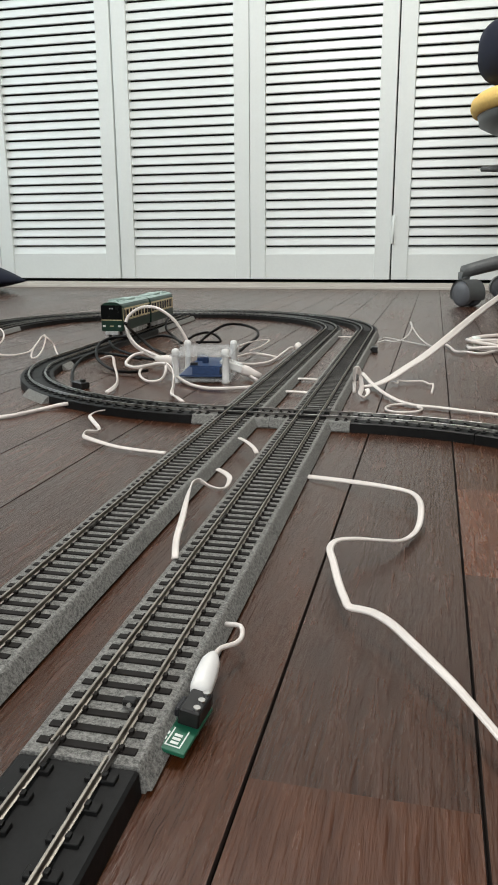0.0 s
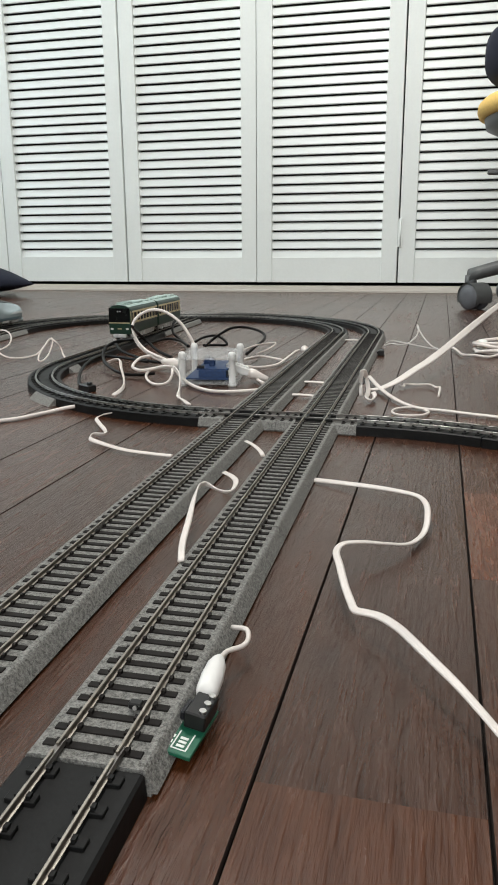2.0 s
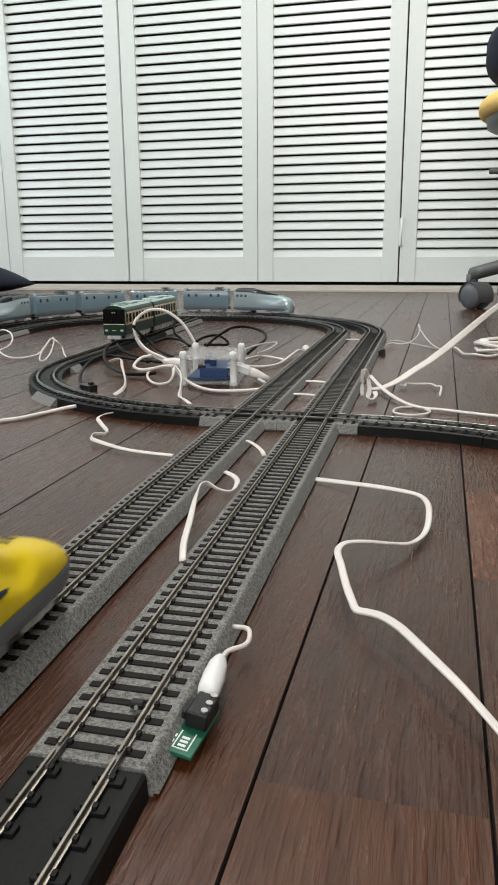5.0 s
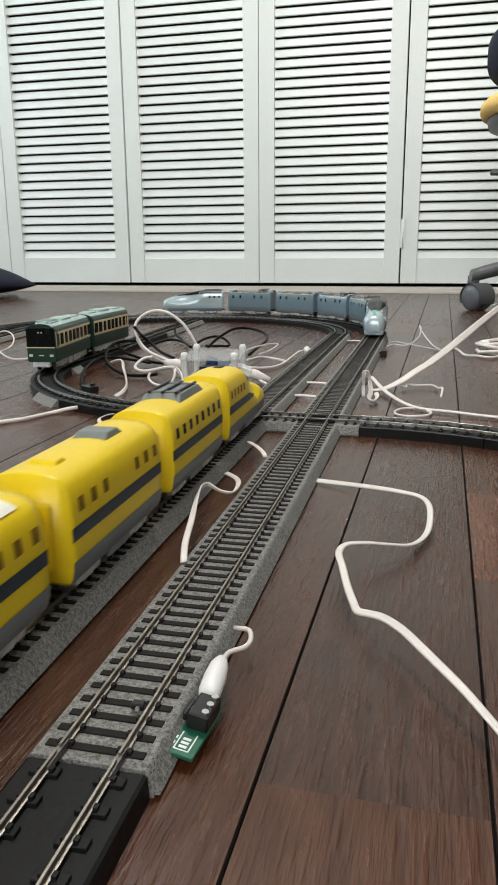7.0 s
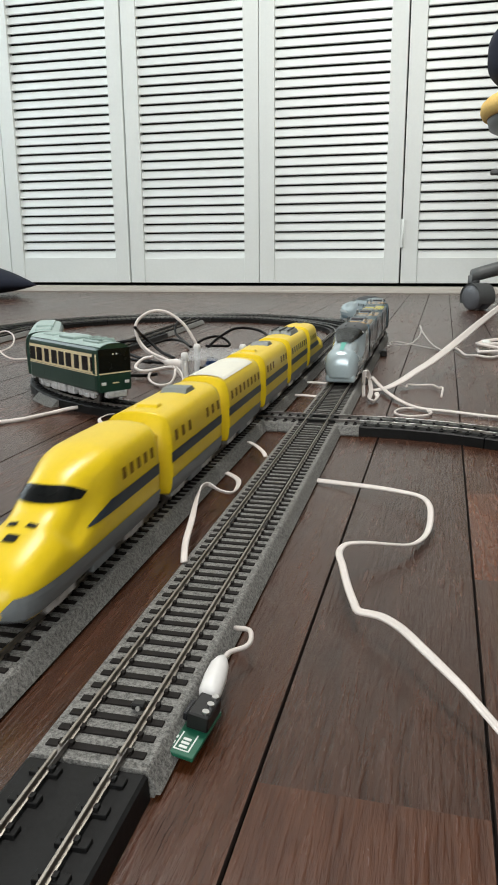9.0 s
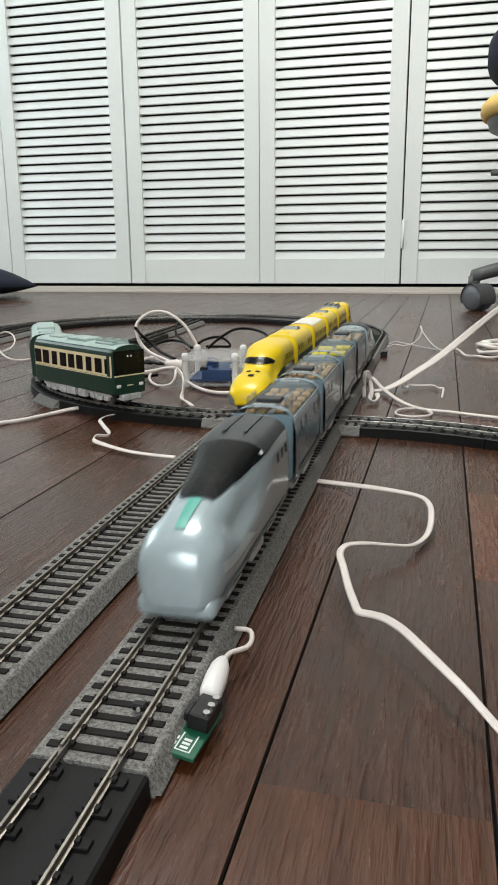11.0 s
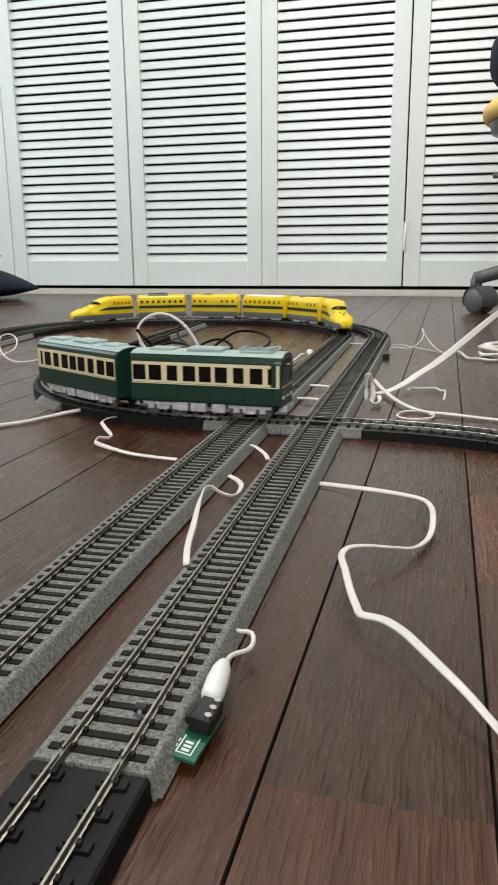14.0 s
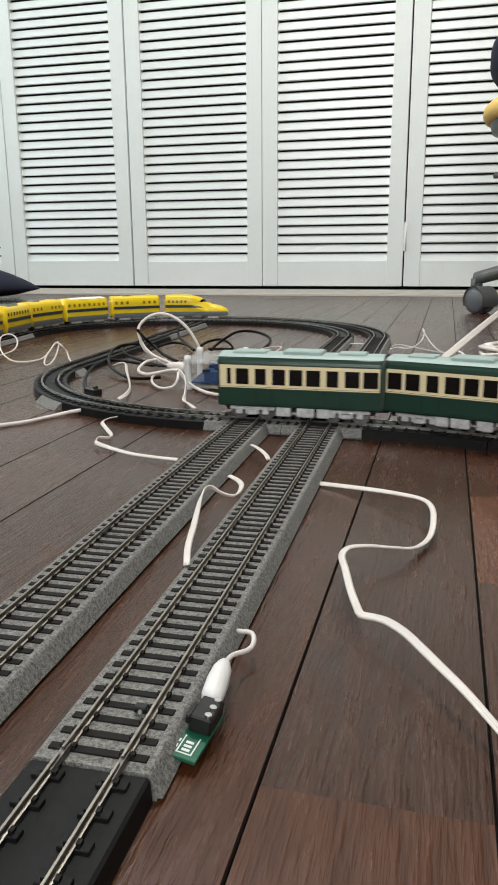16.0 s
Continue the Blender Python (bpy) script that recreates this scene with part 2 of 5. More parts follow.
def sweep(pts, section, ups=None, step=0.004):
    """A cable: the section (side, up) swept along a smooth line. ups: side lean per given point, 0 flat, 1 on edge."""
    line = spline(pts, step)
    lean = [0.0] * len(line)
    if ups:
        for i in range(len(line)):
            k = i / (len(line) - 1) * (len(ups) - 1)
            j = min(int(k), len(ups) - 2)
            lean[i] = ups[j] + (ups[j + 1] - ups[j]) * (k - j)
    bm = bmesh.new()
    rings = []
    for i, p in enumerate(line):
        t = (line[min(i + 1, len(line) - 1)] - line[max(i - 1, 0)])
        t = t.normalized() if t.length > 1e-9 else Vector((1, 0, 0))
        side = t.cross(Vector((0, 0, 1)))
        side = side.normalized() if side.length > 1e-4 else Vector((1, 0, 0))
        up = side.cross(t)
        a = lean[i] * math.pi / 2
        s2, u2 = side * math.cos(a) + up * math.sin(a), up * math.cos(a) - side * math.sin(a)
        rings.append([bm.verts.new(p + s2 * x + u2 * y) for x, y in section])
    n = len(section)
    for a, b in zip(rings, rings[1:]):
        for i in range(n):
            bm.faces.new((a[i], a[(i + 1) % n], b[(i + 1) % n], b[i]))
    bm.faces.new(rings[0][::-1])
    bm.faces.new(rings[-1])
    return bm


def round_section(r, n=10):
    return [(r * math.cos(2 * math.pi * i / n), r * math.sin(2 * math.pi * i / n)) for i in range(n)]


def flat_section(w, h):
    """Two cores side by side."""
    return [(-w, 0), (-w * 0.7, h), (-w * 0.15, h), (0, h * 0.75), (w * 0.15, h), (w * 0.7, h), (w, 0), (w * 0.7, -h), (w * 0.15, -h), (0, -h * 0.75), (-w * 0.15, -h), (-w * 0.7, -h)]


def cable(name, pts, label, r=0.0016, mat=None, flat=None, ups=None, category="cable", step=0.004):
    bm = sweep(pts, flat_section(*flat) if flat else round_section(r), ups, step)
    return tagged(obj(name, bm, mat or M_WHITEWIRE, True), label, category)


# ---- the room ----
WALL_Y = 2.655
X0, X1, Y0, Y1, ZC = -3.0, 2.2, -2.0, 3.3, 2.4


def structure(name, bm, mat, label="", parent=None):
    return tagged(obj(name, bm, mat, parent=parent), label, kind="structure")


def wall_with_window(name, along, fixed, a0, a1, w0, w1, z0, z1, thick):
    """A wall with one opening that goes through it."""
    bm = bmesh.new()
    for a, b, c, d in ((a0, w0, 0, ZC), (w1, a1, 0, ZC), (w0, w1, 0, z0), (w0, w1, z1, ZC)):
        if along == "x":
            box(bm, a, b, fixed, fixed + thick, c, d)
        else:
            box(bm, fixed, fixed + thick, a, b, c, d)
    return structure(name, bm, M_WALL, "off-white papered wall with a window opening")


structure("wall_east", boxed(X1, X1 + 0.12, Y0 - 0.12, Y1, 0, ZC), M_WALL, "plain off-white papered wall")
wall_with_window("wall_south", "x", Y0 - 0.12, X0, X1, -0.7, 0.9, 0.8, 2.2, 0.12)
wall_with_window("wall_west", "y", X0 - 0.12, Y0 - 0.12, Y1, 0.95, 2.55, 0.8, 2.2, 0.12)
structure("ceiling", boxed(X0 - 0.12, X1 + 0.12, Y0 - 0.12, Y1 + 0.1, ZC, ZC + 0.1), M_CEIL, "plain white papered ceiling")
# closet shade put into colour: an added near-black sheet and back wall
structure("closet_shade_sheet", boxed(X0, X1, WALL_Y + 0.07, WALL_Y + 0.075, 0.0, 2.05), M_CLOSETSHADE, "near-black sheet added for the shade behind the louvres")
structure("wall_north", boxed(X0, X1, Y1, Y1 + 0.1, 0, ZC), M_CLOSETSHADE, "closet back wall, near-black for the shade inside")

# closet front: sill board, louvred bifold leaves, header
LEAF, LEAF_X0 = 0.4882, -1.6075
sill = structure("closet_sill", boxed(X0, X1, WALL_Y - 0.022, WALL_Y + 0.06, 0, 0.009, 0.001), M_SILL, "pale wooden sill board under the closet doors")
part("sill_rail", boxed(X0, X1, WALL_Y - 0.012, WALL_Y + 0.055, 0.009, 0.0215, 0.001), M_SILL, sill)
structure("closet_header", boxed(X0, X1, WALL_Y - 0.01, WALL_Y + 0.1, 2.05, ZC), M_WALL, "plain wall over the closet doors")


def louvre_door(low=0.0, pitch=0.03063):
    """A leaf with two stiles, bottom, middle and top rails, and tilted slats."""
    root = new("louvre_door")
    st, zb, zt, th = 0.053, 0.0330, 2.04, 0.03
    w = LEAF - 0.0035
    stile = part("stile", boxed(0, st, 0, th, zb, zt, 0.0018, 2), M_DOOR, root)
    again("stile", stile, root, pose(w - st, 0, 0))
    part("bottom_rail", boxed(st, w - st, 0.003, th - 0.003, zb, 0.1175 + low, 0.0012), M_DOOR, root)
    part("top_rail", boxed(st, w - st, 0.003, th - 0.003, 1.96, zt, 0.0012), M_DOOR, root)
    slat_bm = boxed(st - 0.002, w - st + 0.002, -0.003, 0.003, -0.0135, 0.0135, 0.002, 2)
    slat = None
    for i in range(60):
        # upper edge to the back, lower edge to the front
        m = pose(0, 0.0150, 0.1283 + low + pitch * i, -20, 0, 0)
        if slat is None:
            slat = part("slat", slat_bm, M_SLAT, root, smooth=False, m=m)
        else:
            again("slat", slat, root, m)
    return tagged(root, "white painted louvred closet door, closed", "door", "louvred closet doors")


# unseen white strip added behind the middle seam so its gap stays light
part("seam_backing", boxed(LEAF_X0 + 2 * LEAF - 0.012, LEAF_X0 + 2 * LEAF + 0.008, WALL_Y + 0.0305, WALL_Y + 0.036, 0.032, 2.04), M_DOOR, sill)
for i, (low, pitch) in enumerate(((0.0, 0.03063), (0.0, 0.03063), (0.0066, 0.03103), (0.0021, 0.03084), (0.001, 0.03068), (-0.0004, 0.03059), (0.0, 0.03063))):
    louvre_door(low, pitch).matrix_basis = pose(LEAF_X0 + (i - 2) * LEAF - (0.0025 if i in (1, 2) else 0.0014 if i == 4 else 0.0), WALL_Y, 0)


def hinge(x, z):
    root = tagged(new("hinge"), "white painted butt hinge between two closet doors", "hinge")
    part("knuckle", cyl(bmesh.new(), 0.0024, 0.092, seg=14), M_DOOR, root, smooth=True)
    part("leaf_plate", boxed(-0.008, 0.008, 0.0020, 0.004, -0.046, 0.046, 0.0005), M_DOOR, root)
    root.matrix_basis = pose(x, WALL_Y - 0.0042, z)


hinge(-0.1395, 0.196)
hinge(-0.1395, 1.1)


# ---- trains: shape of a car body ----
def curve_at(pts, x):
    if x <= pts[0][0]:
        return pts[0][1]
    for (a, p), (b, q) in zip(pts, pts[1:]):
        if x <= b:
            t = (x - a) / (b - a)
            return p + (q - p) * t
    return pts[-1][1]


def smooth_at(pts, x):
    """Monotone-ish smooth interpolation."""
    if x <= pts[0][0]:
        return pts[0][1]
    if x >= pts[-1][0]:
        return pts[-1][1]
    for i in range(len(pts) - 1):
        if x <= pts[i + 1][0]:
            (a, p), (b, q) = pts[i], pts[i + 1]
            sl = lambda j: 0.0 if j <= 0 or j >= len(pts) - 1 else (pts[j + 1][1] - pts[j - 1][1]) / (pts[j + 1][0] - pts[j - 1][0])
            m0, m1, h = sl(i), sl(i + 1), b - a
            if i == 0:
                m0 = (q - p) / h
            if i == len(pts) - 2:
                m1 = (q - p) / h
            t = (x - a) / h
            return (2 * t ** 3 - 3 * t * t + 1) * p + (t ** 3 - 2 * t * t + t) * h * m0 + (-2 * t ** 3 + 3 * t * t) * q + (t ** 3 - t * t) * h * m1
    return pts[-1][1]


class Shell:
    """A body shell: x along the car, v from 0 (lower edge, +y side) over the roof (0.5) to 1 (lower edge, -y side)."""

    def __init__(self, profile, width, bottom, top, x0, x1):
        self.profile, self.width, self.bottom, self.top, self.x0, self.x1 = profile, width, bottom, top, x0, x1

    def at(self, x, v):
        u = 1 - abs(2 * v - 1)
        prof = self.profile(x) if callable(self.profile) else self.profile
        k = u * (len(prof) - 1)
        i = min(int(k), len(prof) - 2)
        f = k - i
        (a, b), (c, d) = prof[i], prof[i + 1]
        y, z = a + (c - a) * f, b + (d - b) * f
        zb, zt = self.bottom(x), self.top(x)
        return Vector((x, y * self.width(x) * (1 if v < 0.5 else -1), zb + (zt - zb) * z))

    def normal(self, x, v):
        e, g = 0.0005, 0.004
        vv = min(max(v, g), 1 - g)
        a = self.at(min(x + e, self.x1), vv) - self.at(max(x - e, self.x0), vv)
        b = self.at(x, vv + g) - self.at(x, vv - g)
        n = b.cross(a)
        return n.normalized() if n.length > 1e-12 else Vector((0, 0, 1))

    def patch(self, xa, xb, va, vb, off=0.0003, nx=6, nv=6, trim=None, thick=0.0):
        """A skin laid on the shell; trim(x share) gives narrower v limits."""
        bm = bmesh.new()
        g = []
        for i in range(nx + 1):
            s = i / nx
            x = xa + (xb - xa) * s
            lo, hi = trim(s) if trim else (0, 1)
            row = []
            for j in range(nv + 1):
                v = va + (vb - va) * (lo + (hi - lo) * j / nv)
                row.append(bm.verts.new(self.at(x, v) + self.normal(x, v) * off))
            g.append(row)
        for i in range(nx):
            for j in range(nv):
                bm.faces.new((g[i][j], g[i + 1][j], g[i + 1][j + 1], g[i][j + 1]))
        return bm

    def v_at(self, x, z):
        """The share v on the +y side at height z."""
        lo, hi = 0.0, 0.5
        for _ in range(30):
            mid = (lo + hi) / 2
            if self.at(x, mid).z < z:
                lo = mid
            else:
                hi = mid
        return lo

    def mesh(self, nx=40, nv=48, stations=None):
        bm = bmesh.new()
        xs = stations or [self.x0 + (self.x1 - self.x0) * i / nx for i in range(nx + 1)]
        g = [[bm.verts.new(self.at(x, j / nv)) for j in range(nv + 1)] for x in xs]
        for a, b in zip(g, g[1:]):
            for j in range(nv):
                bm.faces.new((a[j], b[j], b[j + 1], a[j + 1]))
        bm.faces.new(g[0])
        bm.faces.new(g[-1][::-1])
        for a, b in zip(g, g[1:]):
            bm.faces.new((a[0], a[-1], b[-1], b[0]))
        return bm


def bogie(parent, x, z0, gauge=0.0165, wheel_r=0.0055, base=0.016, mat=None):
    """A truck with side frames, axle boxes and four wheels."""
    mat = mat or M_UNDER
    b = part("bogie", bogie_mesh(base, wheel_r), mat, parent, m=pose(x, 0, z0))
    w = None
    for sx in (-1, 1):
        for sy in (-1, 1):
            m = pose(sx * base / 2, sy * (gauge / 2 + 0.0012), wheel_r, 90, 0, 0)
            if w is None:
                bm = cyl(bmesh.new(), wheel_r, 0.0024, seg=18)
                cyl(bm, wheel_r + 0.0009, 0.0007, Matrix.Translation((0, 0, 0.0)), seg=18)
                cyl(bm, 0.002, 0.004, seg=10)
                w = part("wheel", bm, M_RAILDARK, b, m=m)
            else:
                again("wheel", w, b, m)
    return b


def bogie_mesh(base, wheel_r):
    bm = bmesh.new()
    for s in (-1, 1):
        y = s * 0.0128
        box(bm, -base * 0.85, base * 0.85, y - 0.0012, y + 0.0012, wheel_r + 0.001, wheel_r + 0.0048, 0.0005)
        for sx in (-1, 1):
            box(bm, sx * base / 2 - 0.0028, sx * base / 2 + 0.0028, y - 0.002, y + 0.002, wheel_r - 0.0025, wheel_r + 0.003, 0.0006)
            box(bm, sx * base * 0.2 - 0.0012, sx * base * 0.2 + 0.0012, y - 0.0016, y + 0.0016, wheel_r - 0.002, wheel_r + 0.0015)
        box(bm, -0.004, 0.004, y - 0.0018, y + 0.0018, wheel_r - 0.003, wheel_r + 0.0005, 0.0005)
    box(bm, -0.006, 0.006, -0.0128, 0.0128, wheel_r + 0.0015, wheel_r + 0.006)
    return bm


# ---- shinkansen-type cars (length, half width and heights over the rail) ----
CAR_L, CAR_W, CAR_TOP, CAR_BOT = 0.0967, 0.0180, 0.0505, 0.0075
SHIN = [(0.88, 0.0), (0.95, 0.06), (0.99, 0.16), (1.0, 0.30), (1.0, 0.46), (0.995, 0.60), (0.975, 0.72), (0.93, 0.82), (0.85, 0.90), (0.70, 0.955), (0.48, 0.985), (0.24, 0.997), (0, 1.0)]
CAB = [(0.88, 0.0), (0.96, 0.10), (1.0, 0.24), (1.0, 0.36), (0.96, 0.46), (0.86, 0.54), (0.77, 0.63), (0.72, 0.73), (0.66, 0.83), (0.56, 0.91), (0.40, 0.965), (0.20, 0.992), (0, 1.0)]
BILL = [(0.88, 0.0), (0.96, 0.16), (1.0, 0.36), (0.985, 0.54), (0.94, 0.68), (0.86, 0.78), (0.76, 0.86), (0.65, 0.915), (0.53, 0.95), (0.40, 0.975), (0.27, 0.99), (0.13, 0.998), (0, 1.0)]


def mix_profile(p, q, t):
    t = min(max(t, 0), 1)
    t = t * t * (3 - 2 * t)
    return [(a + (c - a) * t, b + (d - b) * t) for (a, b), (c, d) in zip(p, q)]


def mid_shell():
    return Shell(SHIN, lambda x: CAR_W, lambda x: CAR_BOT, lambda x: CAR_TOP, -CAR_L / 2, CAR_L / 2)


NOSE_L = 0.130


def nose_shell():
    """Duck-billed front: a cab hump on a broad, rounded bill."""
    a, b, t = -NOSE_L / 2, NOSE_L / 2, CAR_TOP
    top = [(a, t), (a + 0.044, t), (a + 0.058, t - 0.0020), (a + 0.070, t - 0.0052), (a + 0.078, t - 0.0088), (a + 0.087, t - 0.0150), (a + 0.098, t - 0.0186), (a + 0.111, t - 0.0222), (a + 0.122, t - 0.0264), (b - 0.001, t - 0.0320), (b, t - 0.036)]
    wid = [(a, CAR_W), (a + 0.092, CAR_W), (a + 0.107, CAR_W * 0.97), (a + 0.118, CAR_W * 0.90), (a + 0.1245, CAR_W * 0.78), (b - 0.002, CAR_W * 0.60), (b, CAR_W * 0.46)]
    bot = [(a, CAR_BOT), (a + 0.105, CAR_BOT), (a + 0.120, CAR_BOT - 0.001), (b, CAR_BOT + 0.002)]

    def prof(x):
        if x < a + 0.086:
            return mix_profile(SHIN, CAB, (x - a - 0.048) / 0.030)
        return mix_profile(CAB, BILL, (x - a - 0.086) / 0.015)

    return Shell(prof, lambda x: smooth_at(wid, x), lambda x: smooth_at(bot, x), lambda x: smooth_at(top, x), a, b)


def side_windows(root, sh, xs, w, z0, z1, mat, name="window"):
    for x in xs:
        v0, v1 = sh.v_at(x, z0), sh.v_at(x, z1)
        part(name, sh.patch(x - w / 2, x + w / 2, v0, v1, 0.00025, 2, 3), mat, root)
        part(name, sh.patch(x - w / 2, x + w / 2, 1 - v0, 1 - v1, 0.00025, 2, 3), mat, root)


def under_gear(root, sh, mat):
    L = sh.x1 - sh.x0
    part("underframe", boxed(sh.x0 + 0.006, sh.x1 - 0.010, -0.0125, 0.0125, 0.0060, 0.0115, 0.001), mat, root)
    for x in (sh.x0 + L * 0.2, sh.x1 - L * 0.24):
        bogie(root, x, 0.0)
    for s in (-1, 1):
        part("equipment_box", boxed(-0.012, 0.010, s * 0.0145 - 0.002, s * 0.0145 + 0.002, 0.0040, 0.0095, 0.0006), mat, root)


def coupler(root, x):
    s = 1 if x > 0 else -1
    bm = boxed(min(x - s * 0.008, x + s * 0.0045), max(x - s * 0.008, x + s * 0.0045), -0.002, 0.002, 0.0075, 0.0105, 0.0005)
    part("coupler", bm, M_BLACKPLASTIC, root)


def gangway(root, x, mat):
    s = 1 if x > 0 else -1
    part("gangway", boxed(min(x, x + s * 0.003), max(x, x + s * 0.003), -0.011, 0.011, 0.013, 0.040, 0.001), mat, root)


def hump(x0, x1, w, z0, z1, slope):
    """A low block with sloping ends and slightly sloping sides."""
    bm = bmesh.new()
    lo = [bm.verts.new((x, y, z0)) for x, y in ((x0, -w), (x1, -w), (x1, w), (x0, w))]
    hi = [bm.verts.new((x, y, z1)) for x, y in ((x0 + slope, -w * 0.86), (x1 - slope, -w * 0.86), (x1 - slope, w * 0.86), (x0 + slope, w * 0.86))]
    for i in range(4):
        bm.faces.new((lo[i], lo[(i + 1) % 4], hi[(i + 1) % 4], hi[i]))
    bm.faces.new(hi)
    bm.faces.new(lo[::-1])
    bmesh.ops.bevel(bm, geom=list(bm.edges), offset=0.0004, segments=1, affect="EDGES")
    return bm


def yellow_car(nose, roof):
    root = new("yellow_train_car")
    sh = nose_shell() if nose else mid_shell()
    a, b = sh.x0, sh.x1
    part("body", sh.mesh(64 if nose else 24), M_YELLOW, root, smooth=True)
    zt = 0.0165
    for s in (0, 1):
        f = (lambda v: v) if s == 0 else (lambda v: 1 - v)
        n = 40 if nose else 2
        # grey lower skirt and the dark stripe follow the shell
        part("skirt", skin_band(sh, a, b, CAR_BOT - 0.0, zt, s, n, 0.0004), M_SKIRT, root)
        part("stripe", skin_band(sh, a, b - (0.052 if nose else 0), 0.0245, 0.0300, s, n, 0.0004, taper=nose), M_NAVY, root)
    if nose:
        side_windows(root, sh, [a + 0.008 + 0.0085 * i for i in range(5)], 0.0040, 0.0345, 0.0395, M_WINDOWY)
        wa, wb = a + 0.0785, a + 0.0858
        # a low band of glass whose ends sweep back
        bm = bmesh.new()
        grid = []
        for q in range(11):
            row = []
            for k in range(25):
                v = 0.31 + 0.38 * k / 24
                e = abs(v - 0.5) / 0.19
                x = wa + (wb - wa) * (q / 10) * (1 - 0.35 * e ** 4) - 0.0085 * e ** 2
                row.append(bm.verts.new(sh.at(x, v) + sh.normal(x, v) * 0.0005))
            grid.append(row)
        for p, q in zip(grid, grid[1:]):
            for k in range(24):
                bm.faces.new((p[k], q[k], q[k + 1], p[k + 1]))
        part("windscreen", bm, M_BLACKGLOSS, root, smooth=True)
        for va in (0.405, 0.535):
            part("headlight", sh.patch(a + 0.0965, a + 0.0992, va, va + 0.06, 0.0004, 2, 3), M_BLACKGLOSS, root)
        part("hatch", sh.patch(a + 0.1040, a + 0.1086, 0.455, 0.545, 0.0004, 2, 3), M_BLACKGLOSS, root)
        coupler(root, a)
    else:
        side_windows(root, sh, [a + 0.010 + 0.0115 * i for i in range(8) if not (roof == 2 and i in (3, 4))], 0.0048, 0.0345, 0.0400, M_WINDOWY if roof != 1 else M_WINDOW)
        coupler(root, a)
        coupler(root, b)
    gangway(root, a, M_YELLOW)
    if not nose:
        gangway(root, b, M_YELLOW)
    if roof == 1:
        part("roof_box", hump(-0.016, 0.030, 0.0118, CAR_TOP - 0.002, CAR_TOP + 0.0026, 0.006), M_PADGREY, root, "grey equipment cover")
        for y in (-0.0080, 0.0, 0.0080):
            part("roof_rod", boxed(-0.012, 0.025, y - 0.0009, y + 0.0009, CAR_TOP + 0.0026, CAR_TOP + 0.0040, 0.0004), M_CHIP, root)
        for x in (-0.008, 0.021):
            part("roof_rod", boxed(x - 0.0011, x + 0.0011, -0.0095, 0.0095, CAR_TOP + 0.0026, CAR_TOP + 0.0035, 0.0004), M_PADGREY, root)
    elif roof == 2:
        part("roof_box", hump(0.006, 0.029, 0.0085, CAR_TOP - 0.002, CAR_TOP + 0.0022, 0.006), M_PADGREY, root, "grey equipment cover")
        part("roof_hump", hump(-0.036, -0.024, 0.0065, CAR_TOP - 0.002, CAR_TOP + 0.0012, 0.003), M_YELLOW, root)
    elif roof == 3:
        part("roof_panel", sh.patch(a + 0.004, b - 0.010, 0.36, 0.64, 0.0006, 2, 12), M_WHITEROOF, root, "white roof panel")
    elif roof == 4:
        part("roof_slot", boxed(-0.030, -0.021, -0.0030, 0.0030, CAR_TOP - 0.001, CAR_TOP + 0.0008, 0.0003), M_CHIP, root, "dark slot in the roof")
    under_gear(root, sh, M_SKIRT)
    return tagged(root, "yellow toy bullet-train %s, dark stripe, grey skirt" % ("long-nosed end car" if nose else "middle car"), "train car", "cars of the yellow train")


def skin_band(sh, xa, xb, z0, z1, side, n, off, taper=False):
    """A strip of the shell between two heights on one side."""
    bm = bmesh.new()
    g = []
    for i in range(n + 1):
        s = i / n
        x = xa + (xb - xa) * s
        top = z1 if not taper or s < 0.72 else z1 - (z1 - z0) * 0.9 * (s - 0.72) / 0.28
        zmax = sh.top(x) - 0.002
        v0, v1 = sh.v_at(x, min(z0, zmax)), sh.v_at(x, min(top, zmax))
        row = []
        for j in range(5):
            v = v0 + (v1 - v0) * j / 4
            v = v if side == 0 else 1 - v
            row.append(bm.verts.new(sh.at(x, v) + sh.normal(x, v) * off))
        g.append(row)
    for i in range(n):
        for j in range(4):
            bm.faces.new((g[i][j], g[i + 1][j], g[i + 1][j + 1], g[i][j + 1]))
    return bm


def alfa_shell():
    a, b, t = -NOSE_L / 2, NOSE_L / 2, CAR_TOP
    top = [(a, t), (a + 0.028, t), (a + 0.045, t - 0.0012), (a + 0.070, t - 0.0060), (a + 0.095, t - 0.0108), (a + 0.112, t - 0.0145), (a + 0.122, t - 0.0182), (b - 0.002, t - 0.0235), (b, t - 0.031)]
    wid = [(a, CAR_W), (a + 0.08, CAR_W), (a + 0.105, CAR_W * 0.99), (a + 0.118, CAR_W * 0.92), (a + 0.125, CAR_W * 0.80), (b - 0.001, CAR_W * 0.62), (b, CAR_W * 0.5)]

    def prof(x):
        if x < a + 0.095:
            return mix_profile(SHIN, CAB, (x - a - 0.036) / 0.045)
        return mix_profile(CAB, BILL, (x - a - 0.095) / 0.022)

    return Shell(prof, lambda x: smooth_at(wid, x), lambda x: CAR_BOT, lambda x: smooth_at(top, x), a, b)


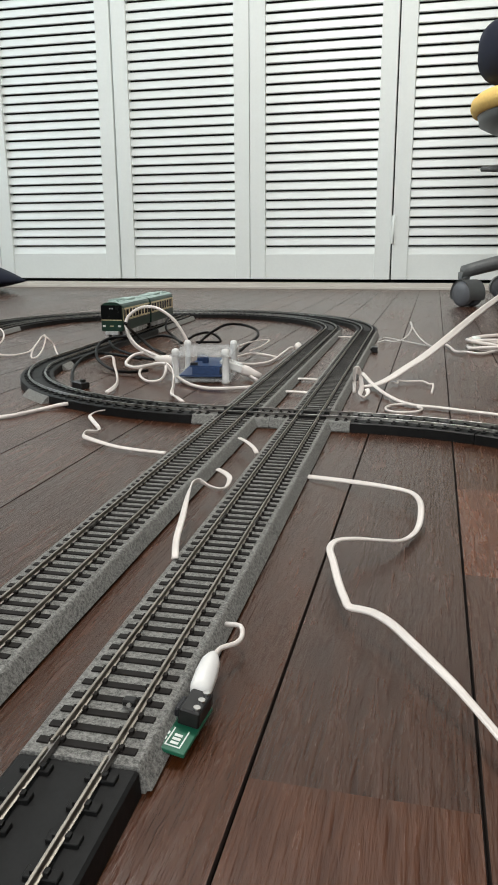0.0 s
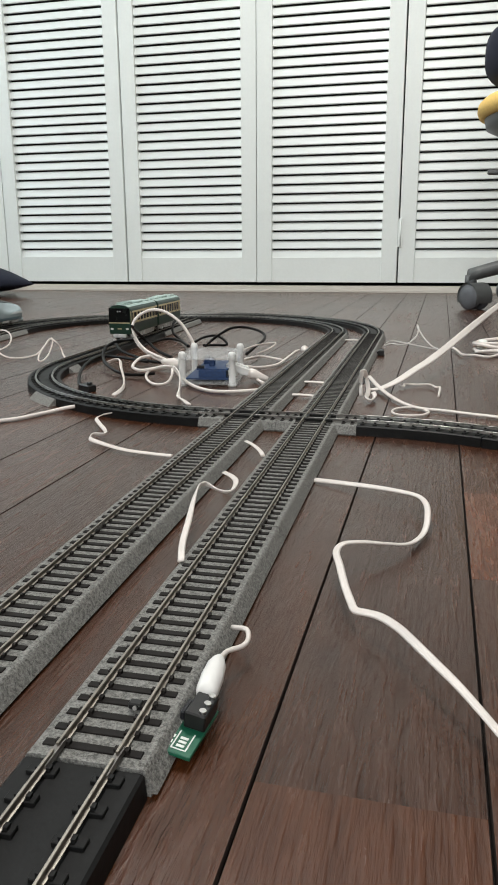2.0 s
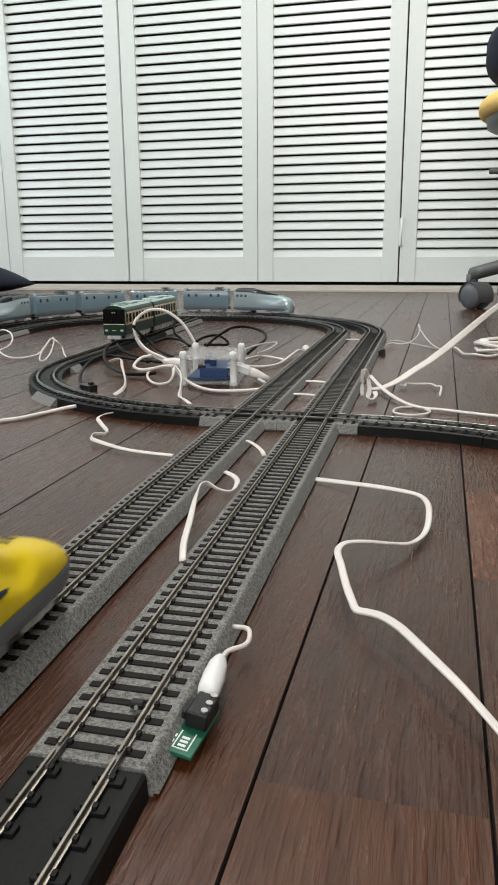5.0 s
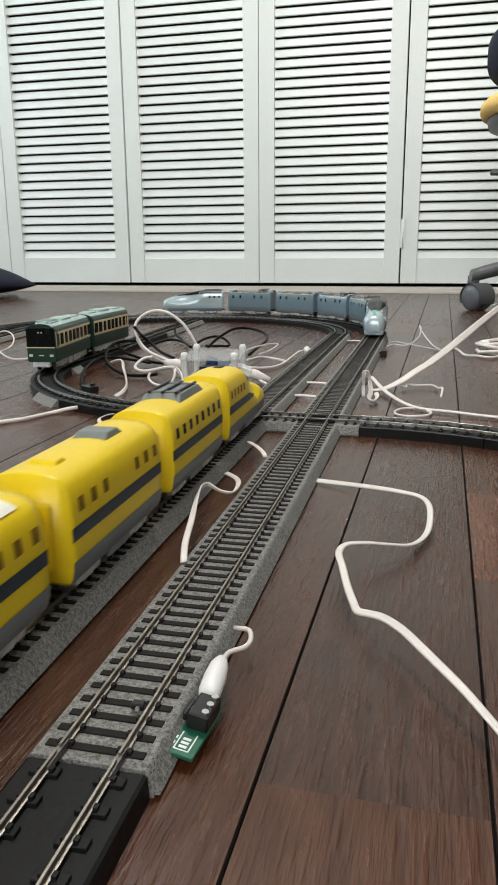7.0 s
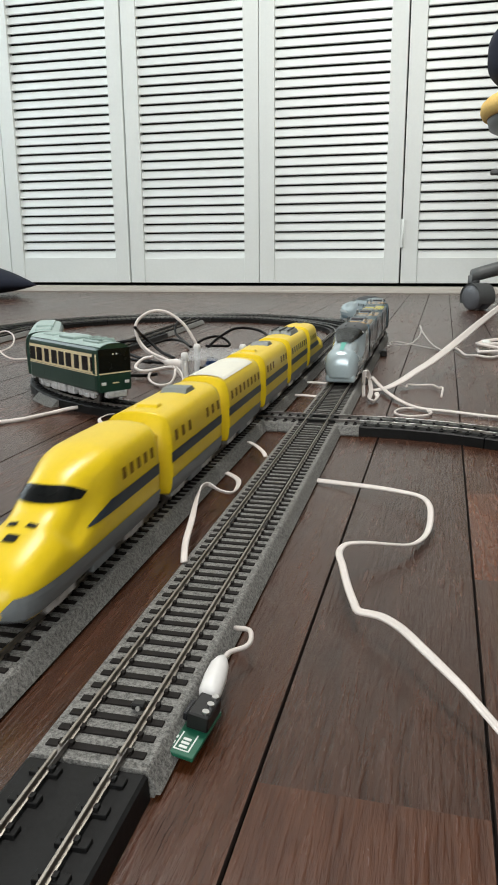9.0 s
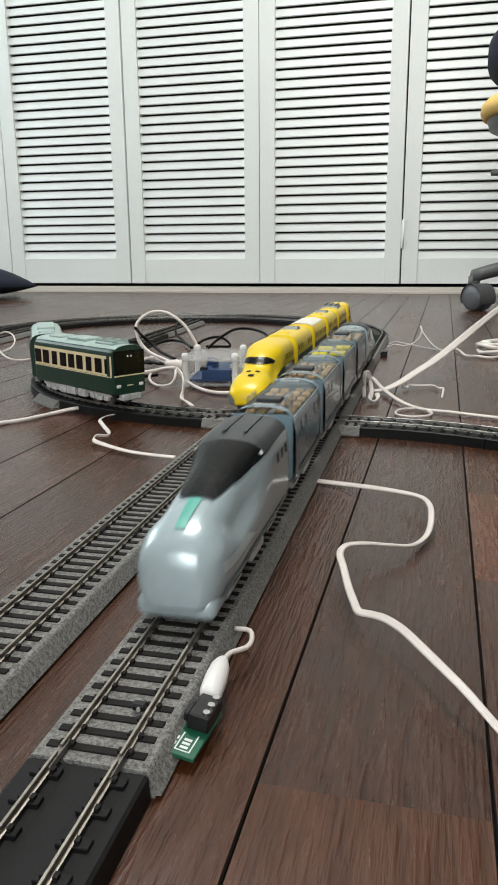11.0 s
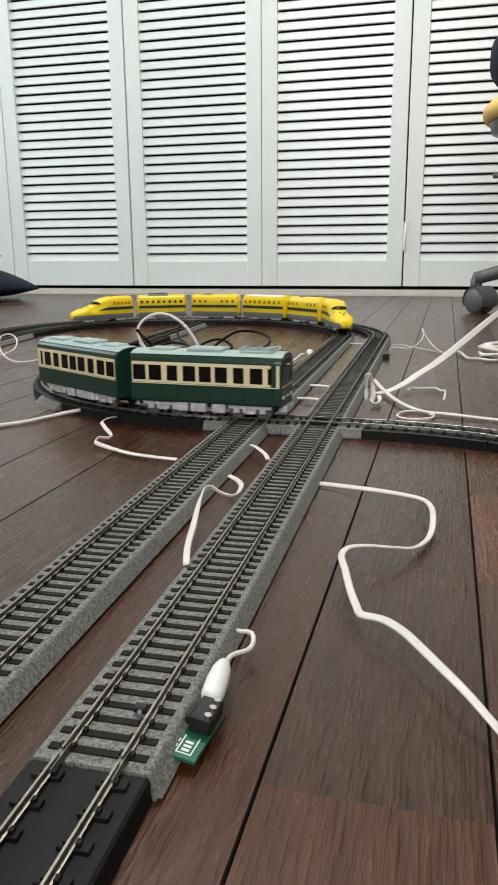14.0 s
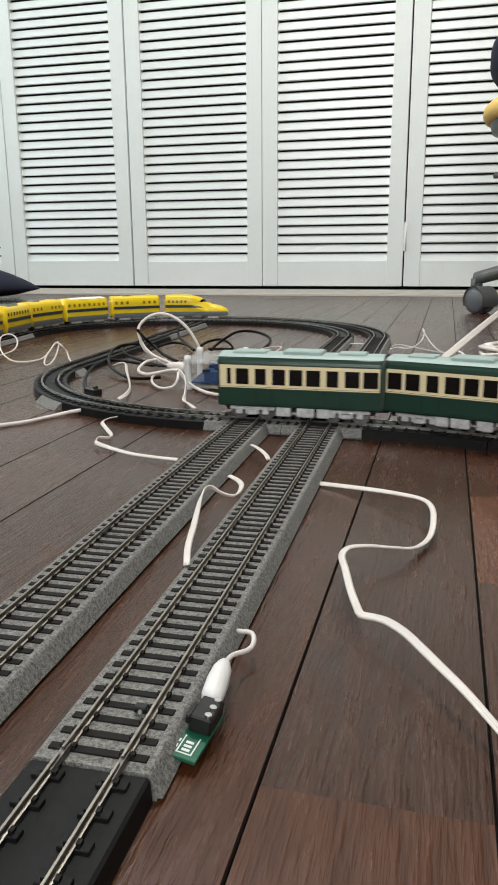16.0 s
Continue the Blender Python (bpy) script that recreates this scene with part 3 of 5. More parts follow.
def silver_car(nose, seats):
    root = new("silver_train_car")
    sh = alfa_shell() if nose else mid_shell()
    a, b = sh.x0, sh.x1
    if nose:
        part("body", sh.mesh(64), M_SILVER, root, smooth=True)
        part("windscreen", sh.patch(a + 0.0478, a + 0.0985, 0.315, 0.685, 0.0008, 26, 24, lambda t: (0.02 + 0.27 * t ** 1.3, 0.98 - 0.27 * t ** 1.3)), M_BLACKGLOSS, root, smooth=True)
        part("nose_stripe", sh.patch(a + 0.0990, a + 0.1190, 0.462, 0.538, 0.0005, 10, 6, lambda t: (0.10 - 0.10 * t, 0.90 + 0.10 * t)), M_TEAL, root, "teal stripe", smooth=True)
        part("roof_cover", sh.patch(a + 0.002, a + 0.0476, 0.315, 0.685, 0.0008, 23, 24), M_PADDARK, root, smooth=True)
        for y in (-0.005, 0.005):
            part("roof_rib", boxed(a + 0.004, a + 0.040, y - 0.0006, y + 0.0006, CAR_TOP, CAR_TOP + 0.0012), M_PADDARK, root)
        side_windows(root, sh, [a + 0.008 + 0.010 * i for i in range(3)], 0.004, 0.0345, 0.0390, M_WINDOW)
        plough = boxed(b - 0.024, b - 0.0025, -0.0150, 0.0150, 0.0020, 0.0105, 0.0032, 3)
        part("snow_plough", plough, M_SILVER, root, smooth=True)
        for s in (0, 1):
            part("skirt", skin_band(sh, a, b - 0.012, CAR_BOT, 0.0130, s, 40, 0.0004), M_SIDE, root)
            part("cheek_stripe", skin_band(sh, b - 0.010, a + 0.078, 0.0185, 0.0225, s, 40, 0.0006, taper=True), M_PALE, root, "pale tapering stripe", smooth=True)
            part("headlight", sh.patch(a + 0.0490, a + 0.0515, *((0.335, 0.352) if s == 0 else (0.648, 0.665)), 0.0014, 3, 3), M_LENS, root)
    else:
        ve = sh.v_at(0, 0.0452)
        for lo, hi in ((0.0, ve), (1 - ve, 1.0)):
            part("side_wall", sh.patch(a, b, lo, hi, 0.0, 1, 16), M_SIDE, root, smooth=True)
        roof = part("roof", sh.patch(a, b, ve, 1 - ve, 0.0, 1, 20), M_CLEAR, root, smooth=True, label="clear plastic roof")
        for s in (0, 1):
            part("roof_edge", skin_band(sh, a + 0.004, b - 0.004, 0.0448, 0.0458, s, 1, 0.0005), M_PALE, root, "pale edge of the clear roof")
            part("inner_wall", boxed(a + 0.003, b - 0.003, (0.0156 if s else -0.0162), (0.0162 if s else -0.0156), 0.026, 0.0440), M_INTERIOR, root)
        part("seat_deck", boxed(a + 0.003, b - 0.003, -0.0155, 0.0155, 0.030, 0.0425, 0.0006), M_INTERIOR, root)
        part("aisle", boxed(a + 0.006, b - 0.006, -0.0018, 0.0018, 0.0425, 0.0432), M_SKIRT, root)
        # seats in pairs; yellow ones stand in two blocks of rows
        wide, deep = (0.0032, 0.0050) if seats else (0.0025, 0.0026)
        seat_bm = boxed(-deep, deep, -wide, wide, 0.0, 0.0028 if seats else 0.0022, 0.0006)
        box(seat_bm, -deep, -deep + 0.0016, -wide, wide, 0.0015, 0.0036 if seats else 0.0028, 0.0004)
        seat = None
        xs = (-0.019, 0.021) if seats else [-0.034 + 0.0170 * i for i in range(5)]
        for x in xs:
            for y in (-0.0108, -0.0042, 0.0042, 0.0108):
                m = pose(x - 0.004 - (0.009 if y > 0 else 0.0), y, 0.0425)
                if seat is None:
                    seat = part("seat", seat_bm, M_SEAT if seats else M_SEATTAN, root, m=m)
                else:
                    again("seat", seat, root, m)
        side_windows(root, sh, [a + 0.012 + 0.0160 * i for i in range(6) if i != 2], 0.0040, 0.0345, 0.0405, M_WINDOW)
        for x in (a, b):
            s = 1 if x > 0 else -1
            part("end_frame", end_ring(sh, x - s * 0.0065, x), M_SIDE, root, smooth=True)
            part("end_panel", boxed(min(x, x - s * 0.002), max(x, x - s * 0.002), -0.0165, 0.0165, 0.012, 0.0470, 0.0008), M_SIDE, root)
            part("roof_label", boxed(x - s * 0.0095 - 0.0011, x - s * 0.0095 + 0.0011, -0.007, 0.005, CAR_TOP - 0.0006, CAR_TOP + 0.0003), M_PALE, root)
        for s in (0, 1):
            part("skirt", skin_band(sh, a, b, CAR_BOT, 0.0155, s, 2, 0.0004), M_SKIRT, root)
        part("floor_pan", boxed(a + 0.003, b - 0.003, -0.0150, 0.0150, 0.0115, 0.030, 0.001), M_SKIRT, root)
        if seats == 0:
            for k in (-1, 1):
                part("roof_fairing", boxed(b - 0.030, b - 0.012, k * 0.0105 - 0.0012, k * 0.0105 + 0.0012, CAR_TOP - 0.006, CAR_TOP + 0.0035, 0.001, 2), M_CLEAR, root, "upright fairing beside the pantograph")
            part("pantograph", boxed(b - 0.026, b - 0.016, -0.007, 0.007, CAR_TOP - 0.0005, CAR_TOP + 0.002, 0.0006), M_INTERIOR, root)
        coupler(root, b)
    coupler(root, a)
    under_gear(root, sh, M_UNDER)
    return tagged(root, "silver toy bullet-train %s" % ("end car with teal stripe on nose" if nose else "middle car, clear roof over %s seats" % ("yellow" if seats else "tan")), "train car", "cars of the silver train")


def end_ring(sh, xa, xb):
    return sh.patch(min(xa, xb), max(xa, xb), 0.0, 1.0, 0.0005, 2, 48)


# ---- green tram cars ----
TRAM_L, TRAM_W, TRAM_TOP, TRAM_BOT = 0.1325, 0.0173, 0.0530, 0.0110
BOXY = [(0.93, 0.0), (0.985, 0.03), (1.0, 0.08), (1.0, 0.30), (1.0, 0.55), (1.0, 0.74), (0.99, 0.82), (0.95, 0.875), (0.86, 0.925), (0.68, 0.965), (0.42, 0.99), (0.2, 0.998), (0, 1.0)]


def tram_car(front):
    root = new("green_tram_car")
    a, b = -TRAM_L / 2, TRAM_L / 2
    ends = [(a, 0.955), (a + 0.0025, 1.0), (b - 0.006, 1.0), (b - 0.0025, 0.98), (b, 0.93)] if front else [(a, 0.955), (a + 0.0025, 1.0), (b - 0.0025, 1.0), (b, 0.955)]
    sh = Shell(BOXY, lambda x: TRAM_W * curve_at(ends, x), lambda x: TRAM_BOT, lambda x: TRAM_TOP, a, b)
    st = [a, a + 0.0025] + [a + 0.004 + (TRAM_L - 0.012) * i / 8 for i in range(9)] + [b - 0.006, b - 0.0025, b]
    part("body", sh.mesh(stations=st, nv=48), M_GREEN, root, smooth=False)
    roof = sh.patch(a - 0.0, b + 0.0, sh.v_at(0, 0.0500), 1 - sh.v_at(0, 0.0500), 0.0006, 4, 24)
    part("roof", roof, M_ROOF, root, "pale green roof", smooth=True)
    z0, z1 = 0.0272, 0.0445
    for s in (0, 1):
        part("cream_band", skin_band(sh, a + 0.002, b - 0.002, z0, z1, s, 8, 0.0003), M_CREAM, root, "cream window band")
    edges = ((3.0, 14.2), (17.0, 28.0), (33.0, 42.0), (46.8, 57.6), (60.5, 70.8), (74.0, 84.2), (89.3, 98.0), (103.0, 113.4), (117.5, 120.6))
    k = TRAM_L / 128.5
    xs = [(a + (p + q) / 2 * k, (q - p) * k) for p, q in edges]
    for x, w in xs:
        for s in (0, 1):
            v0, v1 = sh.v_at(x, 0.0292), sh.v_at(x, 0.0418)
            if s:
                v0, v1 = 1 - v0, 1 - v1
            part("window", sh.patch(x - w / 2, x + w / 2, v0, v1, 0.0006, 1, 3), M_WINDOW, root)
    for s in (0, 1):
        part("trim_line", skin_band(sh, a + 0.002, b - 0.002, 0.0262, 0.0270, s, 4, 0.0006), M_CREAM, root)
        for x in (a + 0.0375, a + 0.0937):
            for dx in (-0.0065, 0.0065):
                part("door_seam", skin_band(sh, x + dx - 0.0002, x + dx + 0.0002, 0.0145, 0.0258, s, 1, 0.0003), M_BLACKPLASTIC, root)
    if front:
        part("front_window", boxed(b - 0.0004, b + 0.0006, -0.0162, 0.0162, 0.0280, 0.0488, 0.0004), M_BLACKGLOSS, root)
        part("front_line", boxed(b - 0.0004, b + 0.0007, -0.0160, 0.0160, 0.0268, 0.0278), M_CREAM, root)
        for s in (-1, 1):
            part("headlight", boxed(b - 0.0004, b + 0.001, s * 0.0118 - 0.0022, s * 0.0118 + 0.0022, 0.0170, 0.0198, 0.0005), M_LENS, root)
            part("marker_lamp", cyl(bmesh.new(), 0.0008, 0.001, pose(b + 0.0006, s * 0.0018, 0.0440, 0, 90, 0), 10), M_LENS, root)
        part("number_plate", boxed(b - 0.0004, b + 0.0008, -0.003, 0.003, 0.0180, 0.0190), M_CREAM, root)
        part("bumper", boxed(b - 0.004, b + 0.003, -0.010, 0.010, 0.0055, 0.0110, 0.0008), M_UNDER, root)
        coupler(root, a)
    else:
        coupler(root, a)
        part("rear_window", boxed(b - 0.0004, b + 0.0006, -0.0158, 0.0158, 0.0282, 0.0485, 0.0004), M_BLACKGLOSS, root)
    # roof gear
    zr = TRAM_TOP
    part("roof_unit", boxed(-0.018, 0.014, -0.009, 0.009, zr - 0.001, zr + 0.0028, 0.001), M_ROOF, root, "cooling unit on the roof")
    part("roof_unit", boxed(-0.052, -0.030, -0.008, 0.008, zr - 0.001, zr + 0.0018, 0.0008), M_ROOF, root)
    part("roof_unit", boxed(0.028, 0.056, -0.009, 0.009, zr - 0.001, zr + 0.0016, 0.0006), M_ROOF, root)
    if front:
        bm = bmesh.new()
        for s in (-1, 1):
            box(bm, 0.026, 0.058, s * 0.0055 - 0.0005, s * 0.0055 + 0.0005, zr + 0.0016, zr + 0.003)
        for x in (0.030, 0.042, 0.054):
            box(bm, x - 0.0006, x + 0.0006, -0.008, 0.008, zr + 0.0026, zr + 0.0036)
        part("pantograph", bm, M_ROOF, root, "folded pantograph")
    part("underframe", boxed(a + 0.005, b - 0.005, -0.0125, 0.0125, 0.0070, 0.0130, 0.0008), M_CHIP, root)
    for x in (a + 0.028, b - 0.028):
        bogie(root, x, 0.0, base=0.022, wheel_r=0.0065)
    for s in (-1, 1):
        for x, w in ((-0.02, 0.010), (-0.006, 0.014), (0.012, 0.012)):
            part("equipment_box", boxed(x - w / 2, x + w / 2, s * 0.0138 - 0.0022, s * 0.0138 + 0.0022, 0.0035, 0.0126, 0.0006), M_UNDER, root)
    return tagged(root, "dark green toy tram %s car with cream window band" % ("front" if front else "rear"), "tram car", "cars of the green tram")


# ---- rail lines ----
class Line:
    """A centre line made of straights and arcs; turn in degrees, positive to the left."""

    def __init__(self, x, y, heading, pieces):
        self.pieces, s = [], 0.0
        h = radians(heading)
        for length, turn in pieces:
            self.pieces.append((s, length, x, y, h, radians(turn)))
            x, y, h = self.step(x, y, h, length, radians(turn), length)
            s += length
        self.length = s

    @staticmethod
    def step(x, y, h, length, turn, d):
        if abs(turn) < 1e-9:
            return x + math.cos(h) * d, y + math.sin(h) * d, h
        r = length / turn
        k = h + d / r
        return x + r * (math.sin(k) - math.sin(h)), y - r * (math.cos(k) - math.cos(h)), k

    def at(self, s):
        if s < 0:
            _, _, x, y, h, _ = self.pieces[0]
            return x + math.cos(h) * s, y + math.sin(h) * s, h
        for s0, length, x, y, h, turn in self.pieces:
            if s <= s0 + length + 1e-9:
                return self.step(x, y, h, length, turn, s - s0)
        x, y, h = self.at(self.length)
        d = s - self.length
        return x + math.cos(h) * d, y + math.sin(h) * d, h


def arc(r, turn):
    return abs(radians(turn)) * r, turn


RAIL_Z, BED_Z, GAUGE = 0.0110, 0.0080, 0.0174
LEAN = 0.86
LINE_R = Line(-0.0875 + 0.015 * 1.05, -0.80, 90 + LEAN, [(2.05, 0), arc(0.343, 187), (2.0, 0)])
LINE_L = Line(-0.1475 + 0.015 * 1.05, -0.80, 90 + LEAN, [(2.05, 0), arc(0.283, 187), (2.0, 0)])
LINE_G = Line(-0.485, 1.50, -86.78, [(0.6491, 0), arc(0.27, 85.58), (0.130, 0), arc(0.282, -60), (0.6, 0)])


def line_sweep(line, s0, s1, section, step=0.02):
    bm = bmesh.new()
    n = max(1, int((s1 - s0) / step))
    rings = []
    for i in range(n + 1):
        x, y, h = line.at(s0 + (s1 - s0) * i / n)
        c, d = math.cos(h), math.sin(h)
        rings.append([bm.verts.new((x - d * u, y + c * u, z)) for u, z in section])
    k = len(section)
    for a, b in zip(rings, rings[1:]):
        for i in range(k):
            bm.faces.new((a[i], a[(i + 1) % k], b[(i + 1) % k], b[i]))
    bm.faces.new(rings[0][::-1])
    bm.faces.new(rings[-1])
    return bm


GREY_BED = [(-0.0188, 0.0), (-0.0188, 0.0010), (-0.0206, 0.0013), (-0.0173, BED_Z - 0.0006), (-0.0166, BED_Z), (0.0166, BED_Z), (0.0173, BED_Z - 0.0006), (0.0206, 0.0013), (0.0188, 0.0010), (0.0188, 0.0)]
BLACK_BED = [(-0.0180, 0.0), (-0.0175, BED_Z - 0.001), (-0.0165, BED_Z - 0.0004), (-0.0045, BED_Z - 0.0006), (0.0045, BED_Z - 0.0006), (0.0165, BED_Z - 0.0004), (0.0175, BED_Z - 0.001), (0.0180, 0.0)]
SLEEPER_MESH = {}


def rail_section(u):
    return [(u - 0.0011, BED_Z + 0.0008), (u - 0.0011, BED_Z + 0.0011), (u - 0.0003, BED_Z + 0.0013), (u - 0.0003, RAIL_Z - 0.0008), (u - 0.00045, RAIL_Z - 0.0006),
            (u - 0.00045, RAIL_Z - 0.0001), (u - 0.0003, RAIL_Z), (u + 0.0003, RAIL_Z), (u + 0.00045, RAIL_Z - 0.0001), (u + 0.00045, RAIL_Z - 0.0006),
            (u + 0.0003, RAIL_Z - 0.0008), (u + 0.0003, BED_Z + 0.0013), (u + 0.0011, BED_Z + 0.0011), (u + 0.0011, BED_Z + 0.0008)]


def sleeper_data(kind):
    if kind not in SLEEPER_MESH:
        bm = bmesh.new()
        if kind == "grey":
            box(bm, -0.0014, 0.0014, -0.0146, 0.0146, BED_Z - 0.0004, BED_Z + 0.0005, 0.0001)
        else:
            for s in (-1, 1):
                box(bm, -0.0017, 0.0017, s * 0.0092 - 0.0042, s * 0.0092 + 0.0042, BED_Z - 0.0012, BED_Z + 0.0006, 0.0002)
        for s in (-1, 1):
            for k in (-1, 1):
                y = s * 0.0087 + k * 0.0016
                box(bm, -0.0009, 0.0009, y - 0.0006, y + 0.0006, BED_Z + 0.0006, BED_Z + 0.0016)
        me = bpy.data.meshes.new("sleeper")
        bm.to_mesh(me)
        bm.free()
        me.materials.append(M_SLEEPER if kind == "grey" else M_BLACKBED)
        SLEEPER_MESH[kind] = me
    return SLEEPER_MESH[kind]


def track_section(line, s0, s1, kind, pitch=0.0072, gap=0.0005, lead=0.0):
    """One track piece: roadbed, two rails, sleepers, joiners at its end."""
    root = new("track_section")
    step = 0.02 if abs(line.at(s0)[2] - line.at(s1)[2]) > 1e-4 else 1.0
    part("roadbed", line_sweep(line, s0 + gap - lead, s1 - gap, GREY_BED if kind == "grey" else BLACK_BED, step), M_BALLAST if kind == "grey" else M_BLACKBED, root)
    for u in (-GAUGE / 2, GAUGE / 2):
        part("rail", line_sweep(line, s0 + 0.0002, s1 - 0.0002, rail_section(u), step), M_RAIL if kind == "grey" or step > 0.5 else M_RAILBRIGHT, root, "nickel silver rail")
    n = int((s1 - s0) / pitch)
    for i in range(n):
        x, y, h = line.at(s0 + (i + 0.5) * (s1 - s0) / n)
        o = new("sleeper", sleeper_data(kind))
        o.parent = root
        o.matrix_basis = Matrix.Translation((x, y, 0)) @ Matrix.Rotation(h, 4, "Z")
    for u in (-GAUGE / 2, GAUGE / 2):
        part("rail_joiner", line_sweep(line, s1 - 0.006, s1 + 0.006, [(u - 0.0013, BED_Z + 0.0009), (u - 0.0009, RAIL_Z - 0.0009), (u + 0.0009, RAIL_Z - 0.0009), (u + 0.0013, BED_Z + 0.0009)], 1.0), M_RAILDARK, root)
    return tagged(root, "straight model railway track on grey ballast bed" if kind == "grey" else "model railway track on black plastic bed", "railway track", "railway track pieces")


S0 = 0.80
# line R: black piece near the camera, grey straights either side of the crossing, black curve
Y_CROSS = 0.600


def s_of_y(y):
    return y + S0


for line, first in ((LINE_R, "black"), (LINE_L, "grey")):
    if first == "black":
        track_section(line, s_of_y(-0.45), s_of_y(0.1588), "black", pitch=0.0105)
        cuts = [0.161, 0.345, 0.567]
    else:
        cuts = [-0.45, -0.2, 0.075, 0.321, 0.567]
    for a, b in zip(cuts, cuts[1:]):
        track_section(line, s_of_y(a), s_of_y(b), "grey", lead=0.0022 if a == 0.161 else 0.0)
    for a, b in ((0.633, 0.879), (0.879, 1.065), (1.065, 1.25)):
        track_section(line, s_of_y(a), s_of_y(b), "grey")
    r = line.pieces[1]
    n = 8
    for i in range(n):
        track_section(line, r[0] + r[1] * i / n, r[0] + r[1] * (i + 1) / n, "black", pitch=0.0098)
    e = r[0] + r[1]
    track_section(line, e, e + 0.246, "grey")
    track_section(line, e + 0.246, e + 0.492, "grey")

# line G: siding, curve, crossing arm, curve out
g = LINE_G.pieces
track_section(LINE_G, 0.04, 0.286, "grey")
track_section(LINE_G, 0.286, g[1][0], "black", pitch=0.0098)
for i in range(3):
    track_section(LINE_G, g[1][0] + g[1][1] * i / 3, g[1][0] + g[1][1] * (i + 1) / 3, "black", pitch=0.0098)
for i in range(3):
    track_section(LINE_G, g[3][0] + g[3][1] * i / 3 - (0.004 if i == 0 else 0), g[3][0] + g[3][1] * (i + 1) / 3, "black", pitch=0.0098)
track_section(LINE_G, g[4][0], g[4][0] + 0.25, "black", pitch=0.0098)


def crossing(line, y0, y1, xa, xb):
    """A right-angle crossing: cross-shaped bed, four through rails with flangeway gaps, guard rails."""
    root = new("track_crossing")
    part("roadbed", line_sweep(line, s_of_y(y0), s_of_y(y1), GREY_BED, 1.0), M_BALLAST, root)
    sec = [(u, z * 0.985) for u, z in GREY_BED]
    gx0, gx1 = xa, xb
    sx = lambda x: g[2][0] + (x + 0.185)
    part("roadbed", line_sweep(LINE_G, sx(gx0), sx(gx1), sec, 1.0), M_BALLAST, root)
    for u in (-GAUGE / 2, GAUGE / 2):
        part("rail", line_sweep(line, s_of_y(y0), s_of_y(y1), rail_section(u), 1.0), M_RAIL, root)
        part("rail", line_sweep(LINE_G, sx(gx0), sx(gx1), [(a, z - 0.00005) for a, z in rail_section(u)], 1.0), M_RAILDARK, root)
        for k in (-1, 1):
            v = u + k * 0.0019
            part("guard_rail", line_sweep(line, s_of_y(Y_CROSS - 0.015), s_of_y(Y_CROSS + 0.015), [(v - 0.0008, BED_Z), (v - 0.0008, RAIL_Z - 0.0008), (v + 0.0008, RAIL_Z - 0.0008), (v + 0.0008, BED_Z)], 1.0), M_BLACKBED, root)
            xc = line.at(s_of_y(Y_CROSS))[0]
            part("guard_rail", line_sweep(LINE_G, sx(xc - 0.015), sx(xc + 0.015), [(v - 0.0008, BED_Z), (v - 0.0008, RAIL_Z - 0.0009), (v + 0.0008, RAIL_Z - 0.0009), (v + 0.0008, BED_Z)], 1.0), M_BLACKBED, root)
    for s in (s_of_y(y0) + 0.006, s_of_y(y0) + 0.013, s_of_y(y1) - 0.006, s_of_y(y1) - 0.013):
        x, y, h = line.at(s)
        o = new("sleeper", sleeper_data("grey"))
        o.parent = root
        o.matrix_basis = Matrix.Translation((x, y, 0)) @ Matrix.Rotation(h, 4, "Z")
    for s in (sx(gx0) + 0.004, sx(gx0) + 0.011, sx(gx1) - 0.004, sx(gx1) - 0.011):
        x, y, h = LINE_G.at(s)
        o = new("sleeper", sleeper_data("grey"))
        o.parent = root
        o.matrix_basis = Matrix.Translation((x, y, 0)) @ Matrix.Rotation(h, 4, "Z")
    return tagged(root, "right-angle model railway crossing on grey ballast bed", "railway crossing", "railway crossings")



def bed_adapter(line, s0, s1):
    """Grey wedge that carries the joint between two black curve pieces."""
    sec = [(-0.0255, 0.0), (-0.0185, BED_Z - 0.0016), (0.0185, BED_Z - 0.0016), (0.0255, 0.0)]
    tagged(obj("bed_adapter", line_sweep(line, s0, s1, sec, 0.01), M_BALLAST), "grey wedge-shaped joint piece under the black track", "track joint", "grey joint pieces")


bed_adapter(LINE_G, 0.842, 0.890)
bed_adapter(LINE_G, 0.655, 0.690)

crossing(LINE_L, 0.5675, 0.6325, -0.188, -0.1229)
crossing(LINE_R, 0.5675, 0.6325, -0.1225, -0.058)


